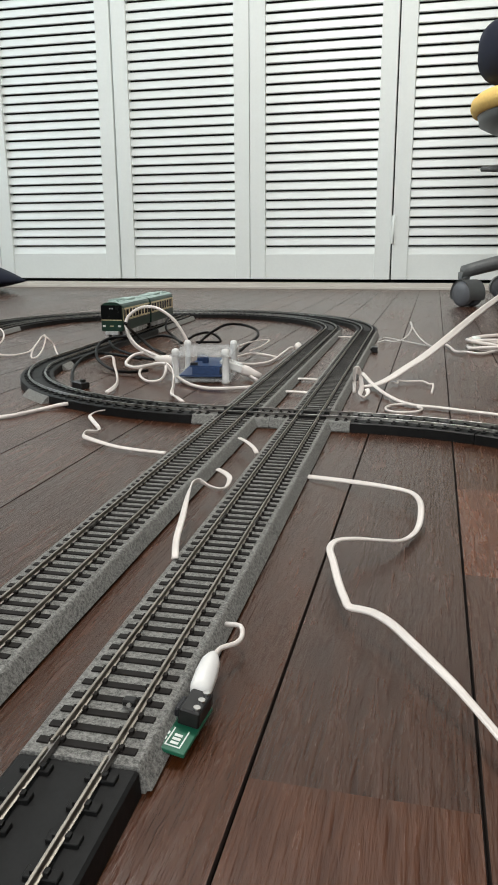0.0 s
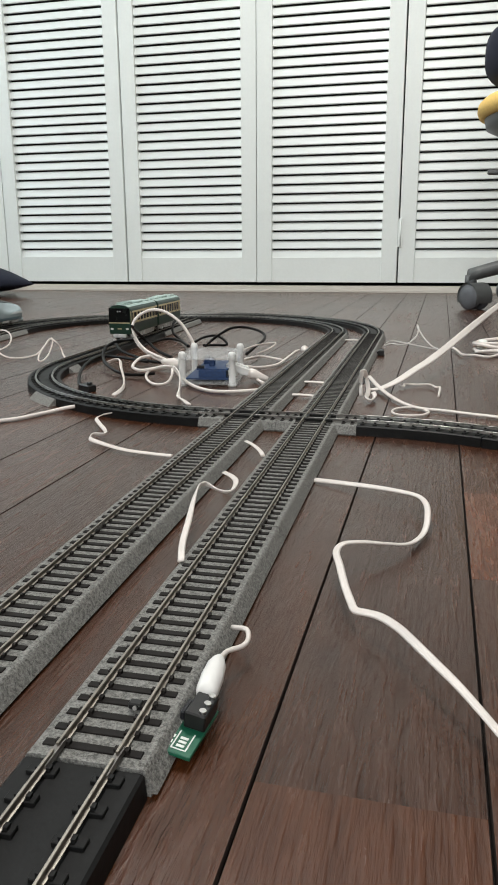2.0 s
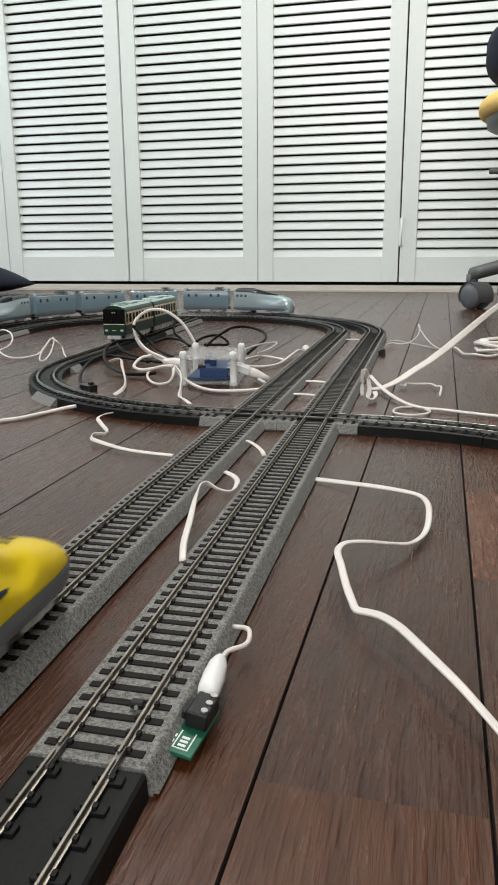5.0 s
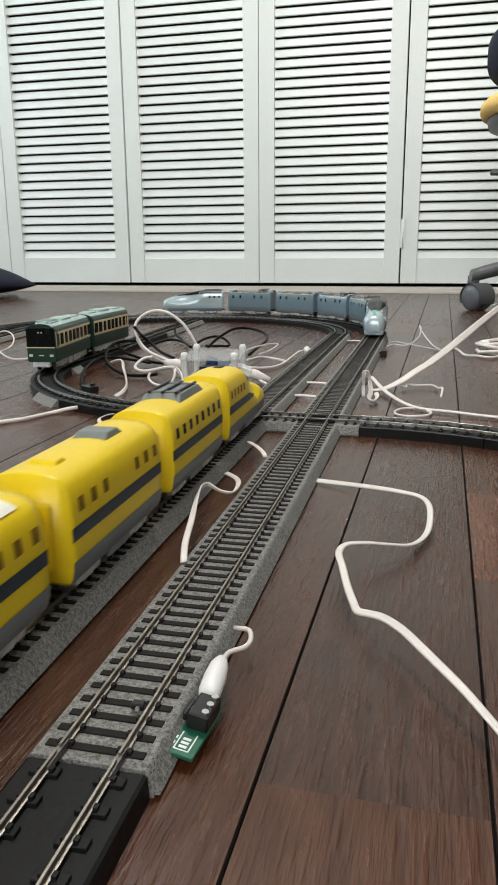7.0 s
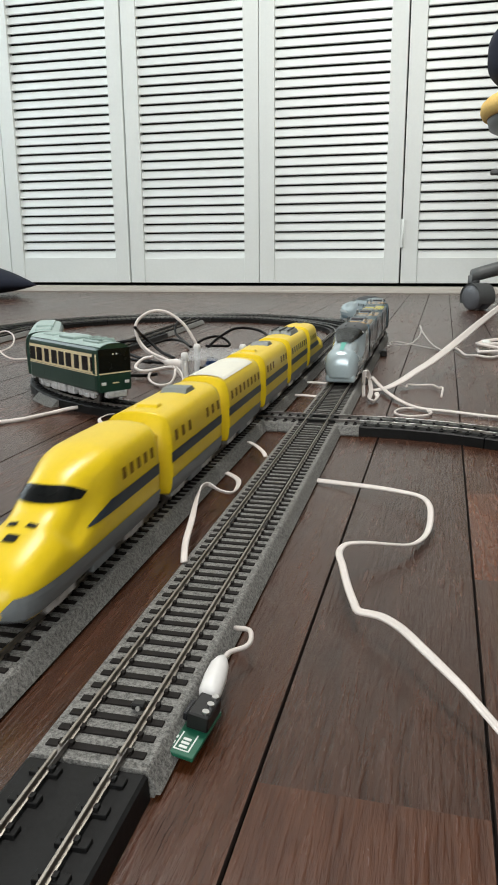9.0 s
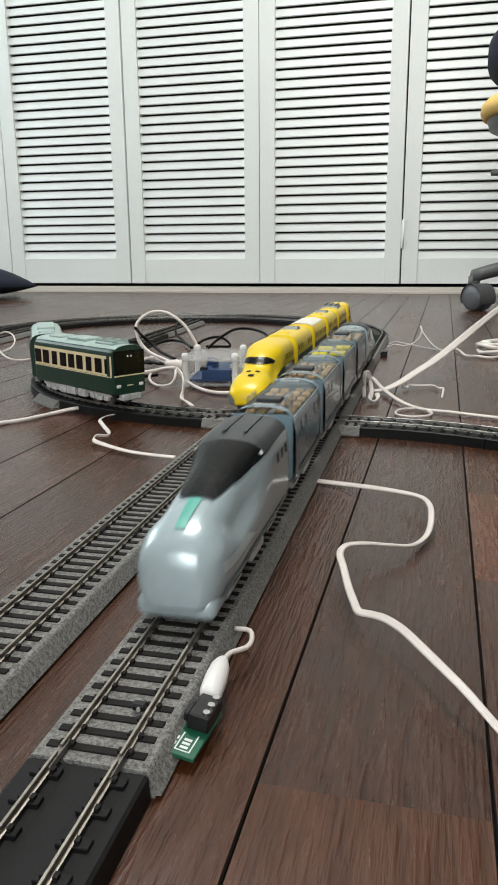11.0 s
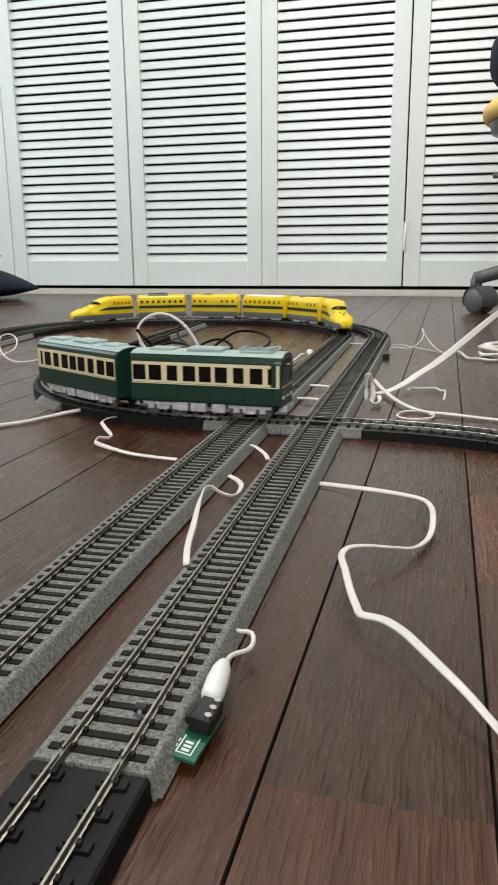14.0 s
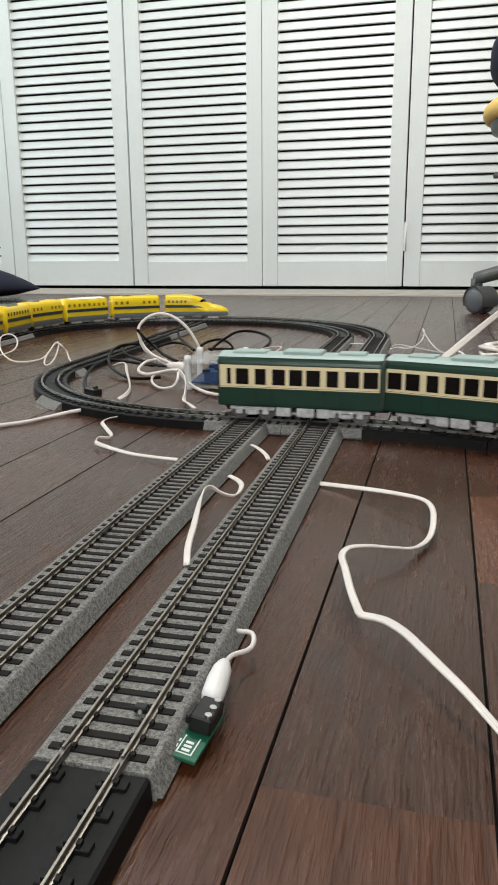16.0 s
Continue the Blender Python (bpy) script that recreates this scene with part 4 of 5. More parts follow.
# ---- loose things on the floor ----
def feeder_board():
    """Small green board with a black terminal block clipped to the rail, and a white sleeve."""
    root = tagged(new("feeder_board"), "small green circuit board with black terminal block beside the track", "circuit board")
    part("board", boxed(-0.0041, 0.0038, -0.0100, 0.0135, 0, 0.0014, 0.0002), M_PCB, root)
    part("terminal_block", boxed(-0.0032, 0.0036, 0.0012, 0.0125, 0.0014, 0.0070, 0.0005), M_BLACKPLASTIC, root)
    screw = None
    for y in (0.0008, 0.0048, 0.0088):
        m = pose(0.0018, y + 0.0024, 0.0071)
        if screw is None:
            screw = part("screw", cyl(bmesh.new(), 0.0011, 0.0012, seg=12), M_STEEL, root, m=m)
        else:
            again("screw", screw, root, m)
    bm = bmesh.new()
    for x0, x1, y0, y1 in ((-0.0030, -0.0026, -0.0080, -0.0005), (-0.0030, 0.0018, -0.0084, -0.0080), (0.0014, 0.0018, -0.0080, -0.0005), (-0.0018, 0.0006, -0.0072, -0.0062), (-0.0018, 0.0006, -0.0055, -0.0045), (-0.0018, 0.0006, -0.0038, -0.0028), (-0.0039, -0.0034, -0.0065, -0.0052), (-0.0039, -0.0034, -0.004, -0.0027)):
        box(bm, x0, x1, y0, y1, 0.00145, 0.0016)
    part("printed_marks", bm, M_SILK, root)
    part("pin_row", boxed(-0.0048, -0.0032, 0.002, 0.009, 0.003, 0.0060, 0.0004), M_CHIP, root)
    root.matrix_basis = pose(-0.0640, 0.1825, 0.0030, 0, 8, -4)


def wire_sleeve():
    bm = lathe([(0.0014, 0), (0.0031, 0.0008), (0.0036, 0.003), (0.0037, 0.010), (0.0032, 0.016), (0.0021, 0.0195), (0.0013, 0.021)], 20)
    ob = tagged(obj("wire_sleeve", bm, M_SHRINK, True), "white plastic sleeve over the end of a feeder wire", "wire sleeve")
    ob.matrix_basis = pose(-0.0632, 0.1950, 0.0085, -86, 0, 4)


def track_pin():
    root = tagged(new("track_pin"), "tiny black and bright pin between the rails", "pin")
    part("pin_head", boxed(-0.0022, 0.0022, -0.0016, 0.0016, 0.0, 0.0022, 0.0005), M_BLACKPLASTIC, root)
    part("pin_tip", cyl(bmesh.new(), 0.0007, 0.002, pose(0.0004, -0.0014, 0.001, 70, 0, 0), 10), M_STEEL, root)
    root.matrix_basis = pose(PIN_X, PIN_Y, BED_Z + 0.0007)


PIN_X, PIN_Y = -0.0815, 0.1845
track_pin()
feeder_board()
wire_sleeve()
cable("feeder_wire", [(-0.0640, 0.214, 0.0105), (-0.0636, 0.222, 0.009), (-0.0600, 0.228, 0.008), (-0.0592, 0.233, 0.008), (-0.0615, 0.240, 0.008), (-0.068, 0.244, 0.006)],
      "thin white feeder wire curling to the track", r=0.0009, step=0.002)

FLAT = (0.00165, 0.0005)
cable("flat_wire", [(-0.070, 0.447, 0.0020), (-0.053, 0.441, 0.0030), (-0.034, 0.428, 0.0060), (-0.018, 0.417, 0.0080), (-0.006, 0.407, 0.0090), (-0.001, 0.393, 0.0090), (0.000, 0.378, 0.0070), (-0.001, 0.367, 0.0040), (-0.004, 0.357, 0.0030), (-0.009, 0.344, 0.0050), (-0.018, 0.335, 0.0080), (-0.028, 0.327, 0.0110), (-0.036, 0.318, 0.0130), (-0.038, 0.308, 0.0130), (-0.035, 0.296, 0.0120), (-0.031, 0.281, 0.0100), (-0.027, 0.269, 0.0085), (-0.025, 0.265, 0.0075), (-0.021, 0.263, 0.0080), (-0.015, 0.257, 0.0100), (-0.008, 0.248, 0.0110), (-0.001, 0.236, 0.0115), (0.005, 0.226, 0.0115), (0.012, 0.215, 0.0110), (0.018, 0.205, 0.0100), (0.025, 0.192, 0.0090), (0.035, 0.174, 0.0060)],
      "flat white two-core wire lying in bends on the floorboards", flat=FLAT, ups=[-0.4, -0.4, -0.4, -0.3, -0.1, -0.05, -0.1, -0.1, -0.1, 0, 0, -0.1, -0.3, -0.4, -0.4, -0.2, 0, 0.1, 0.1], category="wire", step=0.002)
cable("flat_wire", [(-0.104, 0.291, 0.0090), (-0.108, 0.305, 0.0120), (-0.113, 0.329, 0.0140), (-0.120, 0.359, 0.0150), (-0.123, 0.377, 0.0155), (-0.122, 0.387, 0.0140), (-0.116, 0.387, 0.0110), (-0.110, 0.387, 0.0100), (-0.108, 0.392, 0.0100), (-0.110, 0.407, 0.0100), (-0.116, 0.420, 0.0090), (-0.125, 0.434, 0.0070)],
      "flat white two-core wire looped between the two tracks", flat=FLAT, ups=[0.1, 0, 0, 0.2, 0.5, 0.9, 0.5, 0.2, 0.2, 0.2], category="wire", step=0.002)
cable("flat_wire", [(-0.130, 0.510, 0.0080), (-0.120, 0.492, 0.0100), (-0.112, 0.478, 0.0100), (-0.109, 0.473, 0.0080)],
      "short flat white wire between the two tracks", flat=FLAT, category="wire", step=0.002)
cable("flat_wire", [(-0.174, 0.474, 0.0040), (-0.193, 0.480, 0.0030), (-0.215, 0.486, 0.0030), (-0.237, 0.496, 0.0040), (-0.249, 0.503, 0.0050), (-0.251, 0.513, 0.0060), (-0.243, 0.515, 0.0060), (-0.244, 0.520, 0.0070), (-0.258, 0.538, 0.0090), (-0.267, 0.553, 0.0090), (-0.270, 0.571, 0.0080), (-0.268, 0.583, 0.0070)],
      "flat white two-core wire zigzagging from the track", flat=FLAT, ups=[0.2, 0.2, 0.3, 0.7, 0.5, 0.3, 0.2], category="wire", step=0.002)
cable("round_wire", [(-0.316, 0.612, 0.0050), (-0.324, 0.608, 0.0040), (-0.334, 0.600, 0.0020), (-0.340, 0.584, 0.0020), (-0.347, 0.568, 0.0020), (-0.356, 0.557, 0.0020), (-0.375, 0.536, 0.0020)],
      "white round wire leaving the curved track across the floor", r=0.0017)
cable("flat_wire", [(-0.069, 0.722, 0.0040), (-0.070, 0.728, 0.0140), (-0.069, 0.722, 0.0260), (-0.067, 0.721, 0.0290), (-0.065, 0.733, 0.0200), (-0.062, 0.721, 0.0100), (-0.063, 0.714, 0.0040), (-0.058, 0.706, 0.0030), (-0.056, 0.724, 0.0040), (-0.058, 0.734, 0.0060)],
      "flat white wire knotted upright beside the track", flat=(0.0024, 0.0008), ups=[0.6, 0.6, 0.4, 0.2, 0.6, 0.4, 0.2], category="wire", step=0.002)
cable("flat_cable", [(-0.064, 0.760, 0.0040), (-0.056, 0.765, 0.0040), (-0.046, 0.779, 0.0060), (-0.035, 0.797, 0.0100), (-0.024, 0.821, 0.0150), (-0.008, 0.867, 0.0200), (0.010, 0.943, 0.0250), (0.032, 1.042, 0.0320), (0.059, 1.168, 0.0400), (0.101, 1.367, 0.0500), (0.194, 1.758, 0.0750)],
      "broad white flat cable rising towards the chair", flat=(0.0048, 0.0008), ups=[0.0, -0.2, -0.4, -0.5, -0.5, -0.4, -0.4], category="cable")
cable("flat_wire", [(-0.071, 0.830, 0.0060), (-0.057, 0.776, 0.0050), (-0.043, 0.733, 0.0040), (-0.028, 0.701, 0.0030), (-0.012, 0.683, 0.0025), (0.008, 0.677, 0.0025), (0.032, 0.667, 0.0025), (0.056, 0.658, 0.0025), (0.089, 0.641, 0.0025)],
      "white flat wire running across the floorboards", flat=(0.0024, 0.0010), category="wire")
cable("round_wire", [(-0.009, 0.684, 0.0020), (-0.004, 0.670, 0.0020), (-0.009, 0.657, 0.0020), (-0.023, 0.651, 0.0020), (-0.034, 0.658, 0.0020), (-0.035, 0.673, 0.0020), (-0.027, 0.685, 0.0020), (-0.012, 0.686, 0.0020), (-0.006, 0.672, 0.0020)],
      "thin pale loop of wire on the floor", r=0.0010, step=0.002)
cable("round_wire", [(-0.036, 0.795, 0.0030), (-0.031, 0.787, 0.0040), (-0.031, 0.801, 0.0040), (-0.021, 0.805, 0.0030), (-0.006, 0.808, 0.0030), (0.001, 0.787, 0.0040), (0.005, 0.788, 0.0040), (0.004, 0.753, 0.0010)],
      "short stripped end of pale wire on the floor", r=0.0011, step=0.002)
cable("round_wire", [(-0.074, 1.115, 0.0060), (-0.065, 1.137, 0.0060), (-0.052, 1.126, 0.0060), (-0.040, 1.122, 0.0100), (-0.031, 1.152, 0.0160), (-0.029, 1.190, 0.0240), (-0.032, 1.212, 0.0270), (-0.028, 1.184, 0.0220), (-0.017, 1.145, 0.0120), (-0.006, 1.122, 0.0050), (0.004, 1.109, 0.0020)],
      "thin grey wire arching from the track", r=0.0011, mat=M_GREYWIRE, step=0.003)
cable("round_wire", [(-0.074, 1.150, 0.0060), (-0.066, 1.174, 0.0060), (-0.046, 1.165, 0.0040), (-0.020, 1.144, 0.0020), (0.004, 1.109, 0.0020)],
      "thin grey wire lying along the floor", r=0.0009, mat=M_GREYWIRE)
cable("white_cable", [(0.022, 1.122, 0.0040), (0.027, 1.097, 0.0040), (0.034, 1.058, 0.0030), (0.048, 1.047, 0.0040), (0.066, 1.041, 0.0030), (0.084, 1.067, 0.0030), (0.124, 1.124, 0.0030)],
      "white round cable end near the coil", r=0.0017)
cable("white_cable", [(-0.309, 0.850, 0.0121), (-0.326, 0.860, 0.0158), (-0.348, 0.870, 0.0222), (-0.362, 0.875, 0.0339), (-0.369, 0.880, 0.0472), (-0.369, 0.885, 0.0565), (-0.361, 0.890, 0.0652), (-0.350, 0.895, 0.0699), (-0.337, 0.900, 0.0689), (-0.324, 0.900, 0.0628), (-0.312, 0.900, 0.0532), (-0.304, 0.900, 0.0421), (-0.298, 0.900, 0.0317), (-0.295, 0.900, 0.0239)],
      "thick white cable arching in a tall hoop", r=0.0019)
cable("white_cable", [(-0.375, 0.900, 0.0336), (-0.365, 0.890, 0.0250), (-0.350, 0.880, 0.0174), (-0.326, 0.860, 0.0123), (-0.308, 0.850, 0.0101)],
      "thick white cable end reaching over the tangle", r=0.0019)
cable("white_cable", [(-0.327, 0.829, 0.0220), (-0.342, 0.836, 0.0180), (-0.344, 0.821, 0.0140), (-0.337, 0.800, 0.0120), (-0.320, 0.782, 0.0120), (-0.307, 0.784, 0.0140), (-0.291, 0.777, 0.0180), (-0.278, 0.766, 0.0200)],
      "thick white cable looped beside the case", r=0.0018)
cable("white_cable", [(-0.281, 0.770, 0.0180), (-0.298, 0.785, 0.0140), (-0.315, 0.796, 0.0100), (-0.314, 0.781, 0.0060), (-0.303, 0.763, 0.0030), (-0.288, 0.748, 0.0030), (-0.278, 0.752, 0.0050), (-0.274, 0.755, 0.0120), (-0.276, 0.763, 0.0180)],
      "white cable in a small loop on the floor", r=0.0014, step=0.002)
cable("white_cable", [(-0.282, 0.779, 0.0180), (-0.273, 0.771, 0.0120), (-0.259, 0.757, 0.0060), (-0.241, 0.740, 0.0030), (-0.221, 0.724, 0.0030), (-0.203, 0.724, 0.0030), (-0.187, 0.731, 0.0030), (-0.174, 0.740, 0.0030)],
      "white cable curving from the case under the track", r=0.0017)
cable("flat_wire", [(-0.272, 0.759, 0.0200), (-0.259, 0.735, 0.0180), (-0.252, 0.719, 0.0120), (-0.250, 0.710, 0.0050), (-0.237, 0.670, 0.0060), (-0.230, 0.660, 0.0060), (-0.213, 0.629, 0.0080)],
      "flat white wire from the case to the curved track", flat=(0.0024, 0.0008), ups=[0.8, 0.9, 0.9, 0.4, 0.2, 0.1], category="wire", step=0.002)
cable("flat_wire", [(-0.372, 0.810, 0.0160), (-0.360, 0.803, 0.0200), (-0.353, 0.800, 0.0200), (-0.348, 0.791, 0.0130), (-0.334, 0.765, 0.0060), (-0.318, 0.728, 0.0040), (-0.307, 0.692, 0.0050), (-0.300, 0.661, 0.0070)],
      "flat white wire hanging over to the curved track", flat=(0.0022, 0.0008), ups=[0.3, 0.6, 0.9, 0.7, 0.3], category="wire", step=0.002)
cable("network_cable", [(-0.200, 0.807, 0.0060), (-0.194, 0.805, 0.0040), (-0.186, 0.788, 0.0040), (-0.178, 0.775, 0.0040)],
      "white network cable from the plug", r=0.0018, step=0.003)
cable("white_cable", [(-0.224, 0.863, 0.0080), (-0.211, 0.883, 0.0040), (-0.198, 0.902, 0.0030), (-0.192, 0.932, 0.0030), (-0.191, 0.984, 0.0040), (-0.189, 1.022, 0.0060), (-0.186, 1.035, 0.0060)],
      "white cable running to a plug beside the track", r=0.0016)
cable("white_cable", [(-0.228, 0.891, 0.0120), (-0.223, 0.948, 0.0080), (-0.206, 0.957, 0.0050), (-0.192, 0.953, 0.0030)],
      "white cable lying beside the track", r=0.0016)
cable("white_cable", [(-0.225, 0.874, 0.0260), (-0.224, 0.936, 0.0240), (-0.219, 0.996, 0.0200), (-0.214, 1.008, 0.0180), (-0.218, 0.977, 0.0140), (-0.230, 0.960, 0.0100)],
      "thin white cable looping behind the case", r=0.0010)
cable("black_cable", [(-0.352, 0.838, 0.0550), (-0.368, 0.895, 0.0400), (-0.360, 0.908, 0.0280), (-0.340, 0.889, 0.0200), (-0.312, 0.861, 0.0160)],
      "black cable in the tangle beside the case", r=0.0019, mat=M_BLACKWIRE)
cable("black_cable", [(-0.317, 0.940, 0.0200), (-0.349, 0.999, 0.0200), (-0.375, 1.016, 0.0200), (-0.384, 0.983, 0.0180), (-0.385, 0.942, 0.0160)],
      "black cable in the tangle beside the case", r=0.0019, mat=M_BLACKWIRE)
cable("black_cable", [(-0.382, 0.918, 0.0300), (-0.411, 0.929, 0.0260), (-0.423, 0.920, 0.0200), (-0.410, 0.878, 0.0140), (-0.388, 0.840, 0.0080), (-0.355, 0.806, 0.0040), (-0.331, 0.798, 0.0040), (-0.311, 0.801, 0.0060)],
      "black cable in the tangle beside the case", r=0.0019, mat=M_BLACKWIRE)
cable("black_cable", [(-0.337, 0.846, 0.0120), (-0.379, 0.872, 0.0120), (-0.411, 0.882, 0.0120), (-0.410, 0.841, 0.0120), (-0.398, 0.792, 0.0080), (-0.379, 0.747, 0.0050), (-0.364, 0.722, 0.0030), (-0.353, 0.713, 0.0030)],
      "black cable in the tangle beside the case", r=0.0019, mat=M_BLACKWIRE)
cable("black_cable", [(-0.433, 1.235, 0.0300), (-0.429, 1.197, 0.0240), (-0.420, 1.170, 0.0120), (-0.394, 1.130, 0.0060), (-0.353, 1.049, 0.0060)],
      "black cable in the tangle beside the case", r=0.0019, mat=M_BLACKWIRE)
cable("black_cable", [(-0.234, 0.923, 0.0140), (-0.230, 0.956, 0.0200), (-0.229, 1.000, 0.0240), (-0.237, 1.033, 0.0280), (-0.254, 1.053, 0.0320), (-0.275, 1.062, 0.0340), (-0.287, 1.043, 0.0340), (-0.298, 1.037, 0.0280), (-0.313, 1.038, 0.0180), (-0.319, 1.022, 0.0100)],
      "black cable in the tangle beside the case", r=0.0019, mat=M_BLACKWIRE)
cable("black_cable", [(-0.344, 1.049, 0.0120), (-0.339, 1.073, 0.0160), (-0.326, 1.088, 0.0180), (-0.313, 1.088, 0.0140), (-0.303, 1.079, 0.0060), (-0.321, 1.086, 0.0040), (-0.342, 1.082, 0.0040)],
      "black cable in the tangle beside the case", r=0.0019, mat=M_BLACKWIRE)
cable("black_cable", [(-0.431, 0.964, 0.0200), (-0.405, 0.924, 0.0140), (-0.369, 0.894, 0.0100), (-0.339, 0.874, 0.0080), (-0.308, 0.851, 0.0120)],
      "black cable in the tangle beside the case", r=0.0019, mat=M_BLACKWIRE)
cable("round_wire", [(-0.615, 0.941, 0.0060), (-0.597, 0.935, 0.0080), (-0.583, 0.940, 0.0140), (-0.594, 0.969, 0.0200), (-0.612, 0.994, 0.0260), (-0.634, 1.011, 0.0280), (-0.629, 0.983, 0.0260), (-0.612, 0.952, 0.0160), (-0.588, 0.924, 0.0080), (-0.564, 0.908, 0.0030), (-0.542, 0.907, 0.0030), (-0.532, 0.928, 0.0050), (-0.527, 0.935, 0.0120), (-0.516, 0.932, 0.0220), (-0.507, 0.928, 0.0280), (-0.506, 0.927, 0.0220), (-0.504, 0.913, 0.0100), (-0.498, 0.886, 0.0040), (-0.502, 0.880, 0.0040), (-0.509, 0.895, 0.0100), (-0.506, 0.905, 0.0200), (-0.506, 0.921, 0.0280), (-0.496, 0.918, 0.0240), (-0.495, 0.928, 0.0160), (-0.488, 0.920, 0.0080), (-0.474, 0.900, 0.0050)],
      "thin white wire in loose loops by the siding", r=0.0011)
for y in (0.716, 0.792, 1.192):
    cable("flat_wire", [(-0.142, y + 0.002, 0.0035), (-0.126, y + 0.001, 0.0040), (-0.108, y - 0.002, 0.0035)], "short flat white wire bridging the two tracks", flat=(0.0030, 0.0008), category="wire")


def rail_clip():
    root = tagged(new("rail_clip"), "small black wire clip on the track's edge", "clip")
    part("clip_body", boxed(-0.004, 0.004, -0.009, 0.009, 0, 0.008, 0.0008), M_BLACKPLASTIC, root)
    part("clip_jaw", boxed(-0.0095, -0.004, -0.004, 0.004, 0.002, 0.0055, 0.0006), M_BLACKPLASTIC, root)
    root.matrix_basis = pose(-0.0745, 1.052, 0.0, 0, 0, 4)


rail_clip()


def adapter_coil():
    """A tied bundle of white cable."""
    pts = []
    for i in range(64):
        a = 2 * math.pi * i / 12
        k = i / 63
        pts.append((0.115 + 0.060 * math.cos(a) + 0.006 * math.sin(3.1 * a), 1.09 + 0.030 * math.sin(a) + 0.01 * k, 0.004 + 0.014 * k + 0.004 * math.sin(1.7 * a)))
    cable("cable_coil", pts, "loosely coiled white cable on the floor", r=0.0022, step=0.006)
    tie = tagged(obj("cable_tie", boxed(-0.004, 0.004, -0.008, 0.008, 0, 0.018, 0.002), M_SILK), "white tie around the coiled cable", "cable tie")
    tie.matrix_basis = pose(0.062, 1.10, 0.001, 0, 0, 20)


adapter_coil()


def control_box():
    """Clear acrylic case on white posts: a blue board with plugs between two plates."""
    root = tagged(new("control_box"), "clear acrylic case with blue circuit board and white posts", "electronics box")
    w, d = 0.066, 0.088
    part("base_plate", boxed(-w / 2, w / 2, -d / 2, d / 2, 0.002, 0.0045, 0.0006), M_ACRYL, root)
    part("top_plate", boxed(-w / 2, w / 2, -d / 2, d / 2, 0.0285, 0.031, 0.0006), M_ACRYL, root)
    post = None
    for sx in (-1, 1):
        for sy in (-1, 1):
            m = pose(sx * (w / 2 - 0.006), sy * (d / 2 - 0.006), 0)
            if post is None:
                post = part("post", lathe([(0.0045, 0), (0.0045, 0.002), (0.0036, 0.0025), (0.0036, 0.0305), (0.0042, 0.031), (0.0042, 0.034), (0.003, 0.0365), (0.001, 0.037)], 14), M_NYLON, root, smooth=True, m=m)
            else:
                again("post", post, root, m)
    part("side_plate", boxed(-w / 2, -w / 2 + 0.002, -d / 2 + 0.012, d / 2 - 0.012, 0.0045, 0.0285), M_ACRYL, root)
    part("circuit_board", boxed(-0.024, 0.022, -0.036, 0.034, 0.0065, 0.0081), M_BLUEPCB, root)
    part("shield_board", boxed(-0.012, 0.022, -0.034, 0.030, 0.0165, 0.0181), M_BLUEPCB, root)
    rnd = random.Random(3)
    for i in range(16):
        x, y = rnd.uniform(-0.010, 0.020), rnd.uniform(-0.032, 0.026)
        a, b, c = rnd.uniform(0.0012, 0.0045), rnd.uniform(0.0012, 0.006), rnd.uniform(0.0015, 0.0075)
        z = 0.0181 if i % 2 else 0.0081
        part("component", boxed(x - a, min(x + a, 0.022), y - b, y + b, z, z + c, 0.0003), M_BLUEPCB if i % 3 == 0 else M_CHIP, root)
    part("front_header", boxed(-0.010, 0.020, -0.0345, -0.032, 0.0081, 0.0165, 0.0003), M_BLUEPCB, root)
    part("socket", boxed(0.018, 0.031, -0.020, -0.004, 0.0081, 0.021, 0.0005), M_STEEL, root)
    root.matrix_basis = pose(-0.2435, 0.805, 0, 0, 0, 8)


control_box()


def network_plug():
    root = tagged(new("network_plug"), "white network plug with clear latch", "plug")
    part("plug_body", boxed(-0.010, 0.010, -0.006, 0.006, -0.004, 0.004, 0.0008), M_NYLON, root)
    part("boot", lathe([(0.0055, 0.0), (0.0055, 0.006), (0.004, 0.014), (0.0028, 0.022)], 14), M_WHITEWIRE, root, smooth=True, m=pose(0.010, 0, 0, 0, 90, 0))
    part("latch", boxed(-0.006, 0.008, -0.0025, 0.0025, 0.004, 0.0055), M_NYLON, root)
    root.matrix_basis = pose(-0.2085, 0.795, 0.0150, 0, 20, 8)


network_plug()
part_plug = tagged(obj("white_plug", lathe([(0.003, 0), (0.0055, 0.002), (0.0058, 0.012), (0.004, 0.020), (0.0028, 0.026)], 14), M_WHITEWIRE, True), "white barrel plug on a cable", "plug")
part_plug.matrix_basis = pose(-0.274, 0.790, 0.019, 0, -86, -12)


def sensor_clip():
    root = tagged(new("sensor_clip"), "small black connector lying inside the curve", "connector")
    part("connector_body", boxed(-0.010, 0.010, -0.005, 0.005, 0, 0.007, 0.0008), M_BLACKPLASTIC, root)
    part("connector_tab", boxed(0.002, 0.008, -0.002, 0.002, 0.007, 0.010, 0.0005), M_BLACKPLASTIC, root)
    root.matrix_basis = pose(-0.352, 0.712, 0, 0, 0, -35)


